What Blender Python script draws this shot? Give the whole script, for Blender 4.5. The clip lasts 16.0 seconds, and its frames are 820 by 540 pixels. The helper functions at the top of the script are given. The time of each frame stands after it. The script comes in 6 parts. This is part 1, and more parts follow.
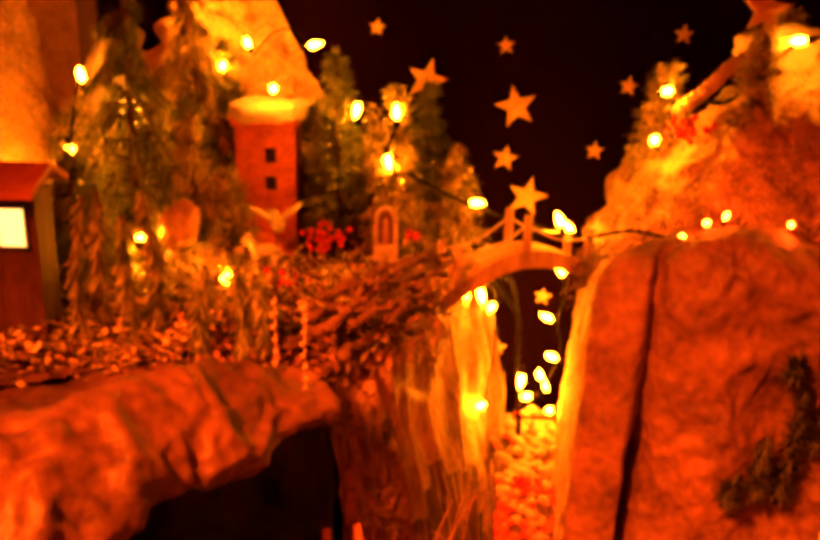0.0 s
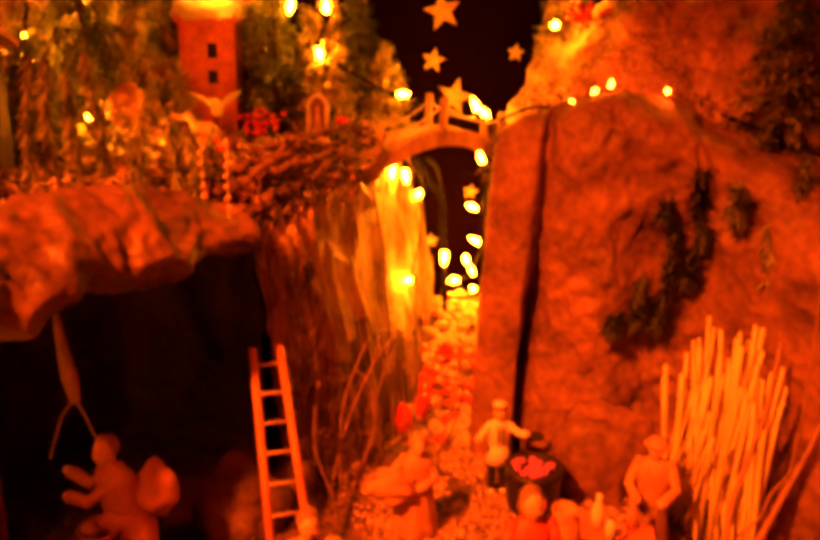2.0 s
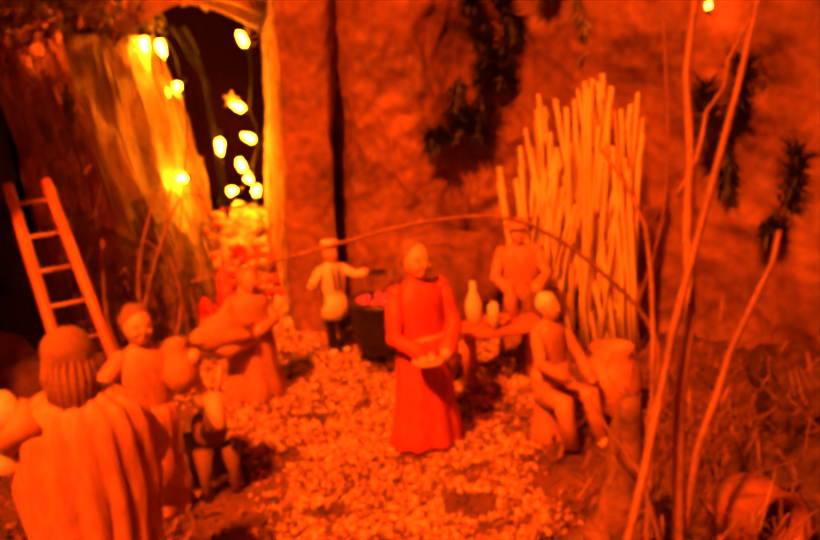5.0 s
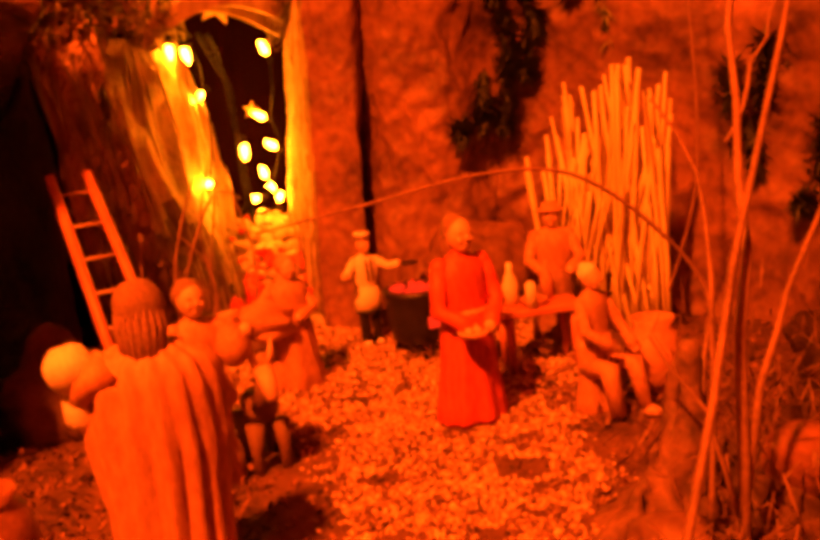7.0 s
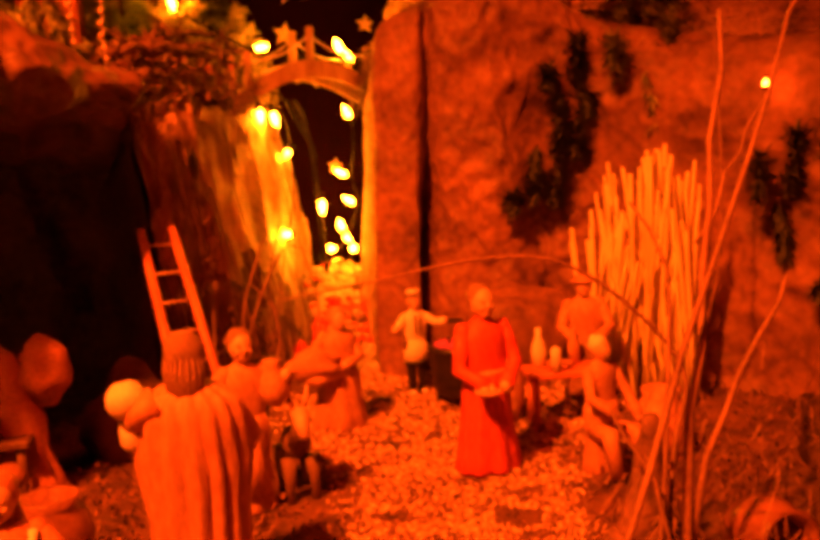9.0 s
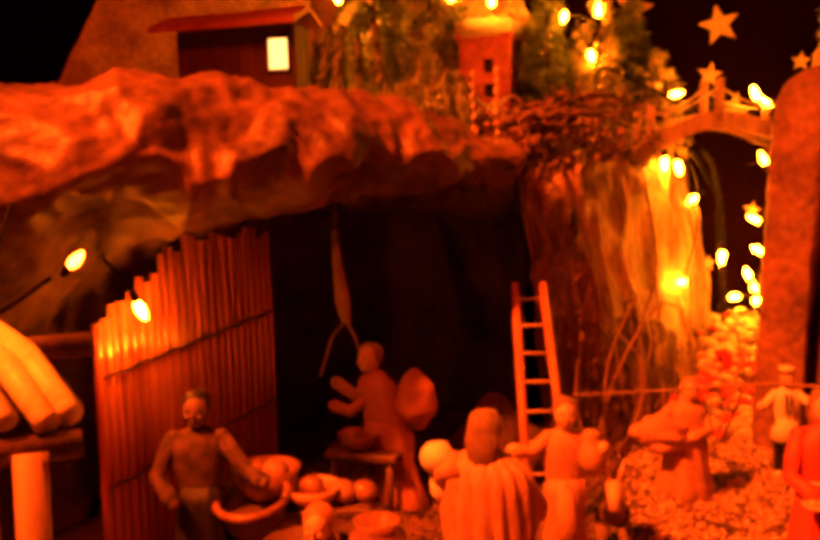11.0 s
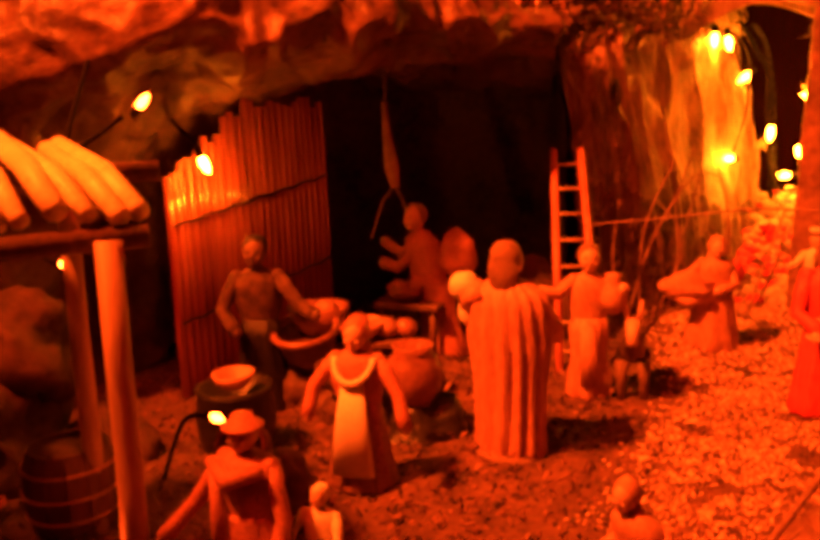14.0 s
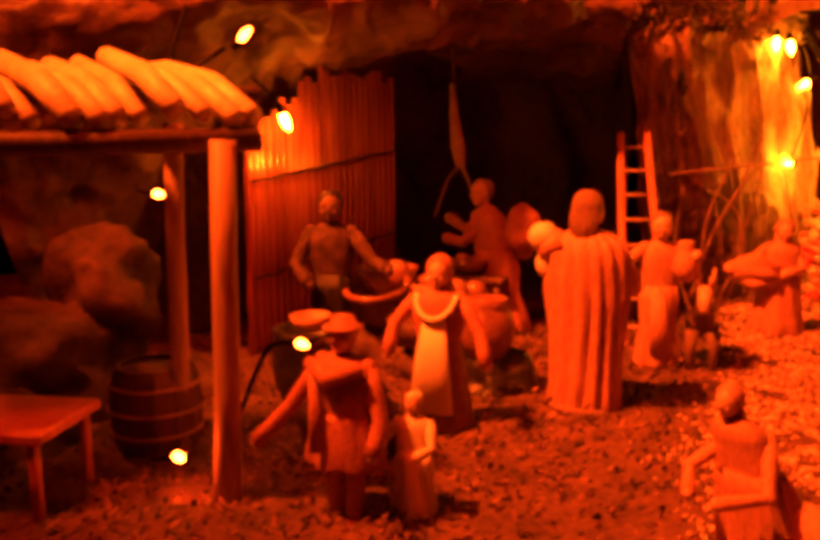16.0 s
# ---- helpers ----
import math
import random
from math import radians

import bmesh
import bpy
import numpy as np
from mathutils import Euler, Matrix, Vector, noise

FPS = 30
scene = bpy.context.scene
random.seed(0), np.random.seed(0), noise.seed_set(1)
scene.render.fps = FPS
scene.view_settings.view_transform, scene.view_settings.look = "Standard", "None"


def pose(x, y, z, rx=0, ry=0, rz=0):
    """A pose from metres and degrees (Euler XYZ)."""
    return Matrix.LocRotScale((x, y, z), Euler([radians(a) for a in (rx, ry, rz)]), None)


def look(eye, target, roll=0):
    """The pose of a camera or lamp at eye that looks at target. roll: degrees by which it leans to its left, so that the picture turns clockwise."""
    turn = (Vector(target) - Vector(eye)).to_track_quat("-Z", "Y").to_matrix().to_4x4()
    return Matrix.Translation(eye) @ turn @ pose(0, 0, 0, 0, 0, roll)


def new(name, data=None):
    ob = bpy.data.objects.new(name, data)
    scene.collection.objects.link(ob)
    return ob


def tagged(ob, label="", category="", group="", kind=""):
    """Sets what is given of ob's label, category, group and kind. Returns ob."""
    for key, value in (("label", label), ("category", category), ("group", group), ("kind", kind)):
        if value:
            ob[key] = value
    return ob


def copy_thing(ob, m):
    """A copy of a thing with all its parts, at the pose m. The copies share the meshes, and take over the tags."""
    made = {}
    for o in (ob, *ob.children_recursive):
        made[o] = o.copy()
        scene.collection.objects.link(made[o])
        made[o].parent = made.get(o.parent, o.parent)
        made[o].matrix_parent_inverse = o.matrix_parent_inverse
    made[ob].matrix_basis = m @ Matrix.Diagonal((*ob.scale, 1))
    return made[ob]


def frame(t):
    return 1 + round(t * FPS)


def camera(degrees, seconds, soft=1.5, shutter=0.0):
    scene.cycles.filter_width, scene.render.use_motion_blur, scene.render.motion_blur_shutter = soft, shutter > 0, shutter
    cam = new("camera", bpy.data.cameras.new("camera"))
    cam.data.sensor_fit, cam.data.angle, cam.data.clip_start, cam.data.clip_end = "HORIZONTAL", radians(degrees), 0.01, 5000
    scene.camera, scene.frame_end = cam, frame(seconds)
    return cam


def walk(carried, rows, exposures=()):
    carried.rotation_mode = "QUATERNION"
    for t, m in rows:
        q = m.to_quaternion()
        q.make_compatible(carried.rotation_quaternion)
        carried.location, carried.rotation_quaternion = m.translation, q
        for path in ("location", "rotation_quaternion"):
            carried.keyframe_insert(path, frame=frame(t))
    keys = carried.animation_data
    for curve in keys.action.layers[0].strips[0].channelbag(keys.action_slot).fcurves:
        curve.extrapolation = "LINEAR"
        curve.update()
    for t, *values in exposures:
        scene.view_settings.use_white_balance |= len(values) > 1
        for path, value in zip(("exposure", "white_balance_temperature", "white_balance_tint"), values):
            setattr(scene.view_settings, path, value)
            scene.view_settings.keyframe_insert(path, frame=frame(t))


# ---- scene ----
cam = camera(50.8, 16.0, soft=5.0, shutter=0.5)
PATH = [
    (0, (0.006, -0.023, 0.491), (-0.015, 1.905, -0.04), 0.7),
    (0.5, (0.019, -0.039, 0.478), (-0.015, 1.889, -0.052), 0.5),
    (1, (0.032, -0.064, 0.461), (0.0, 1.862, -0.077), 0.5),
    (1.5, (0.041, -0.095, 0.443), (0.047, 1.825, -0.117), 0.7),
    (2, (0.058, -0.131, 0.42), (0.09, 1.78, -0.169), 0.7),
    (2.5, (0.073, -0.151, 0.384), (0.115, 1.759, -0.207), 0.8),
    (3, (0.071, -0.145, 0.339), (0.119, 1.771, -0.232), 0.1),
    (3.5, (0.035, -0.12, 0.295), (0.222, 1.793, -0.258), -1.5),
    (4, (0.002, -0.091, 0.266), (0.444, 1.786, -0.267), -2.4),
    (4.2, (0.003, -0.08, 0.25), (0.539, 1.778, -0.26), -2.5),
    (6.5, (-0.032, -0.054, 0.178), (0.665, 1.781, -0.204), -5.1),
    (7, (-0.032, -0.064, 0.177), (0.619, 1.79, -0.196), -5.9),
    (7.5, (-0.032, -0.076, 0.179), (0.582, 1.793, -0.18), -6.1),
    (8, (-0.034, -0.092, 0.183), (0.553, 1.79, -0.156), -5.6),
    (8.5, (-0.029, -0.111, 0.188), (0.519, 1.788, -0.117), -4.8),
    (9, (-0.009, -0.131, 0.196), (0.435, 1.802, -0.063), -3.5),
    (9.5, (0.022, -0.147, 0.211), (0.177, 1.837, 0.007), -2.8),
    (10, (0.039, -0.158, 0.246), (-0.152, 1.822, 0.035), -1.9),
    (12.3, (0.089, -0.173, 0.246), (-0.619, 1.676, -0.032), -2.2),
    (12.5, (0.087, -0.179, 0.244), (-0.607, 1.671, -0.066), -2.2),
    (13, (0.095, -0.19, 0.237), (-0.614, 1.644, -0.131), -1.9),
    (13.5, (0.103, -0.2, 0.224), (-0.628, 1.618, -0.178), -2.5),
    (14, (0.108, -0.209, 0.214), (-0.643, 1.597, -0.205), -2.3),
    (14.5, (0.106, -0.216, 0.202), (-0.655, 1.59, -0.201), -1.9),
    (15, (0.099, -0.222, 0.19), (-0.661, 1.587, -0.193), -1.4),
    (15.5, (0.091, -0.227, 0.177), (-0.667, 1.589, -0.18), -0.8),
    (16, (0.084, -0.237, 0.163), (-0.725, 1.562, -0.165), -0.3),
]
walk(cam, [(t, look(eye, target, roll)) for t, eye, target, roll in PATH],
     exposures=[(0, 0.02, 6500, 10), (2.5, -0.02, 6500, 10), (4, -0.18, 6500, 10), (9, -0.2, 6500, 12), (10, -0.08, 6500, 13), (12.5, -0.16, 6500, 22), (16, -0.08, 6500, 25)])


# ---- light ----
world = bpy.data.worlds.new("world")
world.use_nodes = True
world.node_tree.nodes["Background"].inputs[0].default_value = (0.02, 0.004, 0.0006, 1)
world.node_tree.nodes["Background"].inputs[1].default_value = 0.1
scene.world = world


def room_lamp(name, eye, target, watts, size, colour):
    data = bpy.data.lights.new(name, "AREA")
    data.energy, data.size, data.color, data.shape = watts, size, colour, "DISK"
    ob = new(name, data)
    ob.matrix_world = look(eye, target)
    return ob


room_lamp("ceiling_lamp", (-0.2, -0.26, 0.92), (-0.1, 0.3, 0.0), 5.6, 0.2, (1.0, 0.028, 0.0014))
spot = bpy.data.lights.new("spot_lamp", "SPOT")
spot.energy, spot.color, spot.shadow_soft_size, spot.spot_size, spot.spot_blend = 310.0, (1.0, 0.094, 0.0035), 0.035, radians(47), 1.0
spot_lamp = new("spot_lamp", spot)
spot_lamp.matrix_world = look((-0.46, -0.24, 1.06), (0.05, 0.38, 0.1))


# ---- materials ----
def mat(name, dark, light, scale=60, rough=0.8, bump=0.3, fine=6, metal=0.0, stretch=(1, 1, 1), per_piece=0.0, gloss=0.5):
    m = bpy.data.materials.new(name)
    m.use_nodes = True
    nt = m.node_tree
    b = nt.nodes["Principled BSDF"]
    b.inputs["Roughness"].default_value, b.inputs["Metallic"].default_value = rough, metal
    b.inputs["Specular IOR Level"].default_value = gloss
    geo = nt.nodes.new("ShaderNodeTexCoord")
    mp = nt.nodes.new("ShaderNodeMapping")
    mp.inputs["Scale"].default_value = stretch
    nt.links.new(geo.outputs["Object"], mp.inputs["Vector"])
    big, small = nt.nodes.new("ShaderNodeTexNoise"), nt.nodes.new("ShaderNodeTexNoise")
    big.inputs["Scale"].default_value, big.inputs["Detail"].default_value = scale, 5
    small.inputs["Scale"].default_value, small.inputs["Detail"].default_value = scale * fine, 4
    for n in (big, small):
        nt.links.new(mp.outputs[0], n.inputs["Vector"])
    mix = nt.nodes.new("ShaderNodeMath")
    mix.operation = "MULTIPLY_ADD"
    nt.links.new(small.outputs[0], mix.inputs[0])
    mix.inputs[1].default_value = 0.55
    nt.links.new(big.outputs[0], mix.inputs[2])
    ramp = nt.nodes.new("ShaderNodeValToRGB")
    ramp.color_ramp.elements[0].position, ramp.color_ramp.elements[1].position = 0.5, 1.05
    ramp.color_ramp.elements[0].color, ramp.color_ramp.elements[1].color = (*dark, 1), (*light, 1)
    src = mix.outputs[0]
    if per_piece:
        rnd = nt.nodes.new("ShaderNodeNewGeometry")
        add = nt.nodes.new("ShaderNodeMath")
        add.operation = "MULTIPLY_ADD"
        nt.links.new(rnd.outputs["Random Per Island"], add.inputs[0])
        add.inputs[1].default_value = per_piece
        nt.links.new(src, add.inputs[2])
        sub = nt.nodes.new("ShaderNodeMath")
        sub.operation = "SUBTRACT"
        nt.links.new(add.outputs[0], sub.inputs[0])
        sub.inputs[1].default_value = per_piece / 2
        src = sub.outputs[0]
    nt.links.new(src, ramp.inputs[0])
    nt.links.new(ramp.outputs[0], b.inputs["Base Color"])
    bp = nt.nodes.new("ShaderNodeBump")
    bp.inputs["Strength"].default_value, bp.inputs["Distance"].default_value = bump, 0.002
    nt.links.new(mix.outputs[0], bp.inputs["Height"])
    nt.links.new(bp.outputs[0], b.inputs["Normal"])
    return m


def glow(name, colour, strength):
    m = bpy.data.materials.new(name)
    m.use_nodes = True
    b = m.node_tree.nodes["Principled BSDF"]
    b.inputs["Base Color"].default_value = (0.8, 0.7, 0.5, 1)
    b.inputs["Emission Color"].default_value = (*colour, 1)
    b.inputs["Emission Strength"].default_value = strength
    return m


ROCK = mat("rock_paper", (0.065, 0.032, 0.016), (0.31, 0.165, 0.085), 20, 0.58, 0.9, 7, gloss=0.4)
# ROCK's paper darkened: the cave roof's dimmer light is put into the colour
SHADEROCK = mat("shaded_rock_paper", (0.036, 0.019, 0.01), (0.19, 0.1, 0.054), 20, 0.48, 1.0, 7, gloss=0.45)
# darker copy of ROCK; on the cave wall it paints in the shade
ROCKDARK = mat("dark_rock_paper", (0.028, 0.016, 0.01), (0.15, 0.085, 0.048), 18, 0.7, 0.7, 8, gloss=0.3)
HILL = mat("glittered_rock_paper", (0.07, 0.038, 0.02), (0.72, 0.5, 0.28), 30, 0.5, 1.0, 9)
SNOW = mat("snow_paper", (0.5, 0.45, 0.38), (0.85, 0.82, 0.75), 25, 0.8, 0.5)
BARK = mat("pale_bark", (0.05, 0.028, 0.014), (0.7, 0.5, 0.3), 44, 0.55, 1.0, 6, stretch=(1, 1, 0.24))
MOSSBARK = mat("mossy_dark_bark", (0.02, 0.012, 0.006), (0.28, 0.16, 0.08), 30, 0.75, 1.0, 6, stretch=(1, 1, 0.3), gloss=0.3)
DRIFT = mat("driftwood", (0.04, 0.025, 0.015), (0.25, 0.14, 0.08), 60, 0.75, 0.8, 5, stretch=(1, 1, 1))
WOOD = mat("raw_wood", (0.32, 0.2, 0.1), (0.6, 0.42, 0.24), 70, 0.6, 0.4, 5, stretch=(1, 1, 0.2))
REDWOOD = mat("red_wood", (0.38, 0.12, 0.06), (0.62, 0.24, 0.12), 60, 0.5, 0.3, 5, stretch=(1, 1, 0.2))
DARKWOOD = mat("dark_wood", (0.03, 0.016, 0.01), (0.16, 0.08, 0.045), 60, 0.6, 0.5, 5, stretch=(1, 1, 0.2))
REED = mat("dry_reed", (0.66, 0.58, 0.22), (0.98, 0.95, 0.5), 60, 0.45, 0.3, 5, stretch=(1, 1, 0.1), per_piece=0.5)
BAMBOO = mat("bamboo", (0.3, 0.06, 0.016), (0.68, 0.19, 0.05), 60, 0.1, 0.08, 5, stretch=(1, 1, 0.08), per_piece=0.5, gloss=0.7)
for key, value in (("Roughness", 0.22), ("Coat Weight", 1.0), ("Coat Roughness", 0.14)):
    BAMBOO.node_tree.nodes["Principled BSDF"].inputs[key].default_value = value
GRAVEL = mat("wood_chip_gravel", (0.2, 0.105, 0.05), (0.78, 0.54, 0.3), 120, 0.6, 0.3, per_piece=0.5)
SOIL = mat("dark_moss_soil", (0.03, 0.015, 0.008), (0.18, 0.09, 0.042), 34, 0.9, 1.0, 8)
STONE = mat("path_pebble", (0.1, 0.07, 0.04), (0.46, 0.36, 0.24), 50, 0.4, 0.3, per_piece=0.8)
REDSTONE = mat("red_pebble", (0.45, 0.03, 0.02), (0.75, 0.08, 0.05), 60, 0.35, 0.2, per_piece=0.4)
CLOTH = mat("dark_cloth", (0.002, 0.0003, 0.0002), (0.008, 0.001, 0.0008), 200, 0.95, 0.3, 6, stretch=(1, 1, 0.1), gloss=0.04)
GOLD = mat("gold_glitter", (0.6, 0.38, 0.14), (0.95, 0.7, 0.35), 300, 0.4, 0.5, 4)
NEEDLE = mat("pine_needles", (0.06, 0.09, 0.018), (0.36, 0.42, 0.1), 60, 0.5, 0.1, per_piece=0.7)
GOLDNEEDLE = mat("gold_tinsel_needles", (0.14, 0.14, 0.035), (0.9, 0.78, 0.32), 60, 0.4, 0.1, per_piece=0.7)
DARKNEEDLE = mat("dark_needles", (0.015, 0.028, 0.01), (0.09, 0.11, 0.04), 60, 0.6, 0.1, per_piece=0.6)
BRICK = mat("red_plaster", (0.4, 0.07, 0.035), (0.88, 0.24, 0.12), 40, 0.7, 0.5, 6)
BERRY = mat("red_berry", (0.45, 0.02, 0.015), (0.7, 0.06, 0.04), 60, 0.25, 0.1, per_piece=0.4)
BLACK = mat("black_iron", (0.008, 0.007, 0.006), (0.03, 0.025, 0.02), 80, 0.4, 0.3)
WIRE = mat("dark_cable", (0.003, 0.0025, 0.0018), (0.008, 0.006, 0.004), 80, 0.6, 0.1, gloss=0.12)
DARKCHIP = mat("dark_bark_chip", (0.03, 0.015, 0.008), (0.26, 0.13, 0.06), 60, 0.7, 0.3, per_piece=0.8)
POTCLAY = mat("brown_glazed_clay", (0.12, 0.05, 0.025), (0.32, 0.15, 0.08), 60, 0.3, 0.3)
LEAF = mat("brown_dry_leaf", (0.1, 0.045, 0.02), (0.5, 0.26, 0.1), 60, 0.6, 0.3, per_piece=0.8)
CLAY = mat("terracotta", (0.35, 0.16, 0.08), (0.65, 0.36, 0.2), 60, 0.6, 0.4)
PALE = mat("pale_paint", (0.68, 0.6, 0.45), (0.9, 0.85, 0.72), 80, 0.5, 0.2)
SKIN = mat("painted_skin", (0.5, 0.3, 0.18), (0.72, 0.48, 0.32), 80, 0.45, 0.15)
HAIR = mat("painted_hair", (0.14, 0.08, 0.04), (0.4, 0.23, 0.12), 160, 0.6, 0.5)
ROBE = mat("orange_robe", (0.36, 0.17, 0.08), (0.62, 0.34, 0.18), 50, 0.55, 0.3, stretch=(1, 1, 0.3))
REDDRESS = mat("red_dress", (0.46, 0.05, 0.02), (0.75, 0.13, 0.06), 50, 0.5, 0.25, stretch=(1, 1, 0.3))
RUSSET = mat("russet_paint", (0.26, 0.1, 0.05), (0.55, 0.24, 0.12), 60, 0.5, 0.3)
BROWNCLOTH = mat("brown_cloth", (0.14, 0.07, 0.04), (0.38, 0.2, 0.11), 50, 0.6, 0.3)
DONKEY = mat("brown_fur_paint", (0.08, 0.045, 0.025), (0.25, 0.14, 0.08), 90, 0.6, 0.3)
BULB = glow("lit_bulb", (1.0, 0.225, 0.004), 350.0)
AMBER = glow("amber_bulb", (1.0, 0.19, 0.003), 560.0)
PILOT = glow("small_lit_bulb", (1.0, 0.075, 0.004), 150.0)
LITPANE = glow("lit_pane", (1.0, 0.45, 0.1), 4.0)
EMBER = glow("embers", (1.0, 0.035, 0.008), 0.9)
EMBER.node_tree.nodes["Principled BSDF"].inputs["Base Color"].default_value = (0.25, 0.02, 0.01, 1)
TWIG = mat("bare_twig", (0.14, 0.075, 0.04), (0.34, 0.2, 0.11), 70, 0.6, 0.5)
MOUNTAIN = mat("brown_mountain_paper", (0.26, 0.14, 0.065), (0.88, 0.68, 0.4), 24, 0.55, 1.0, 8)


# ---- building helpers ----
def obj_from(bm, name, mats, smooth=True):
    me = bpy.data.meshes.new(name)
    bmesh.ops.recalc_face_normals(bm, faces=bm.faces)
    bm.to_mesh(me)
    bm.free()
    for m in (mats if isinstance(mats, (list, tuple)) else [mats]):
        me.materials.append(m)
    if smooth:
        me.shade_smooth()
    return new(name, me)


def part(name, bm, mats, parent=None, label="", smooth=True):
    ob = obj_from(bm, name, mats, smooth)
    if parent is not None:
        ob.parent = parent
    if label:
        ob["label"] = label
    return ob


def thing(name, label, category, m=None, group="", kind=""):
    ob = new(name)
    ob.empty_display_size = 0.01
    if m is not None:
        ob.matrix_world = m
    return tagged(ob, label, category, group, kind)


def tube(bm, pts, radii, n=8, mi=0, flat=1.0, cap=True):
    """A round bar through pts with a radius at each."""
    pts = [Vector(p) for p in pts]
    if not isinstance(radii, (list, tuple)):
        radii = [radii] * len(pts)
    rings, side = [], None
    for i, p in enumerate(pts):
        d = (pts[min(i + 1, len(pts) - 1)] - pts[max(i - 1, 0)]).normalized()
        if side is None:
            side = d.cross(Vector((0, 0, 1)) if abs(d.z) < 0.9 else Vector((0, 1, 0))).normalized()
        side = (side - d * side.dot(d)).normalized()
        up = d.cross(side)
        rings.append([bm.verts.new(p + (side * math.cos(a) + up * math.sin(a) * flat) * radii[i]) for a in (2 * math.pi * k / n for k in range(n))])
    faces = []
    for a, b in zip(rings, rings[1:]):
        for k in range(n):
            faces.append(bm.faces.new((a[k], a[(k + 1) % n], b[(k + 1) % n], b[k])))
    if cap:
        faces += [bm.faces.new(rings[0][::-1]), bm.faces.new(rings[-1])]
    for f in faces:
        f.material_index = mi


def lathe(bm, profile, n=20, at=(0, 0, 0), mi=0, sx=1.0, sy=1.0, fold=0.0, folds=9, turn=0.0, lean=(0, 0), phase=0.0):
    """A turned body from (radius, height) pairs; fold gives it drapery."""
    rings = []
    h0, h1 = profile[0][1], profile[-1][1]
    ct, st = math.cos(turn), math.sin(turn)
    for r, h in profile:
        k = (h - h0) / ((h1 - h0) or 1)
        ring = []
        for i in range(n):
            a = 2 * math.pi * i / n
            rr = r * (1 + fold * (1 - 0.6 * k) * (2.2 * abs(math.sin(folds * a / 2 + phase + 0.7 * math.sin(2 * a + 3 * k) + 0.5 * math.sin(5 * k + a))) - 1.4))
            x, y = rr * math.cos(a) * sx, rr * math.sin(a) * sy
            ring.append(bm.verts.new((at[0] + x * ct - y * st + lean[0] * k, at[1] + x * st + y * ct + lean[1] * k, at[2] + h)))
        rings.append(ring)
    for a, b in zip(rings, rings[1:]):
        for i in range(n):
            bm.faces.new((a[i], a[(i + 1) % n], b[(i + 1) % n], b[i])).material_index = mi
    bm.faces.new(rings[0][::-1]).material_index = mi
    bm.faces.new(rings[-1]).material_index = mi


def ball(bm, at, r, mi=0, scale=(1, 1, 1), seg=12, rough=0.0):
    out = bmesh.ops.create_uvsphere(bm, u_segments=seg, v_segments=max(6, seg * 2 // 3), radius=r)
    for v in out["verts"]:
        if rough:
            v.co *= 1 + rough * noise.noise(v.co / r * 1.3 + Vector(at) * 40)
        v.co = Vector((v.co.x * scale[0] + at[0], v.co.y * scale[1] + at[1], v.co.z * scale[2] + at[2]))
    for f in {f for v in out["verts"] for f in v.link_faces}:
        f.material_index = mi


def box(bm, lo, hi, mi=0, bevel=0.0):
    out = bmesh.ops.create_cube(bm, size=1)
    for v in out["verts"]:
        v.co = Vector([lo[i] + (v.co[i] + 0.5) * (hi[i] - lo[i]) for i in range(3)])
    fs = {f for v in out["verts"] for f in v.link_faces}
    for f in fs:
        f.material_index = mi
    if bevel:
        es = list({e for v in out["verts"] for e in v.link_edges})
        bmesh.ops.bevel(bm, geom=es, offset=bevel, segments=1, affect="EDGES")


def spline(p, u):
    """Catmull-Rom through the rows of p, at u from 0 to 1."""
    n = len(p) - 1
    x = min(max(u * n, 0), n - 1e-6)
    i = int(x)
    f = x - i
    a, b, c, d = p[max(i - 1, 0)], p[i], p[i + 1], p[min(i + 2, n)]
    return 0.5 * (2 * b + (c - a) * f + (2 * a - 5 * b + 4 * c - d) * f * f + (3 * b - a - 3 * c + d) * f ** 3)


def crumple(p, rough, size):
    q = Vector(p) / size
    q += 0.25 * Vector((noise.noise(q * 1.7), noise.noise(q * 1.7 + Vector((5, 1, 8))), noise.noise(q * 1.7 + Vector((2, 7, 3)))))
    low = noise.noise(q * 0.55)
    f = noise.voronoi(q * 0.8)[0]
    g = noise.voronoi(q * 2.1 + Vector((3, 8, 1)))[0]
    fine = noise.noise(q * 9.0)
    return rough * (1.2 * low + 1.7 * min(0.6, f[1] - f[0]) - 0.5 + 0.8 * min(0.5, g[1] - g[0]) + 0.12 * fine)


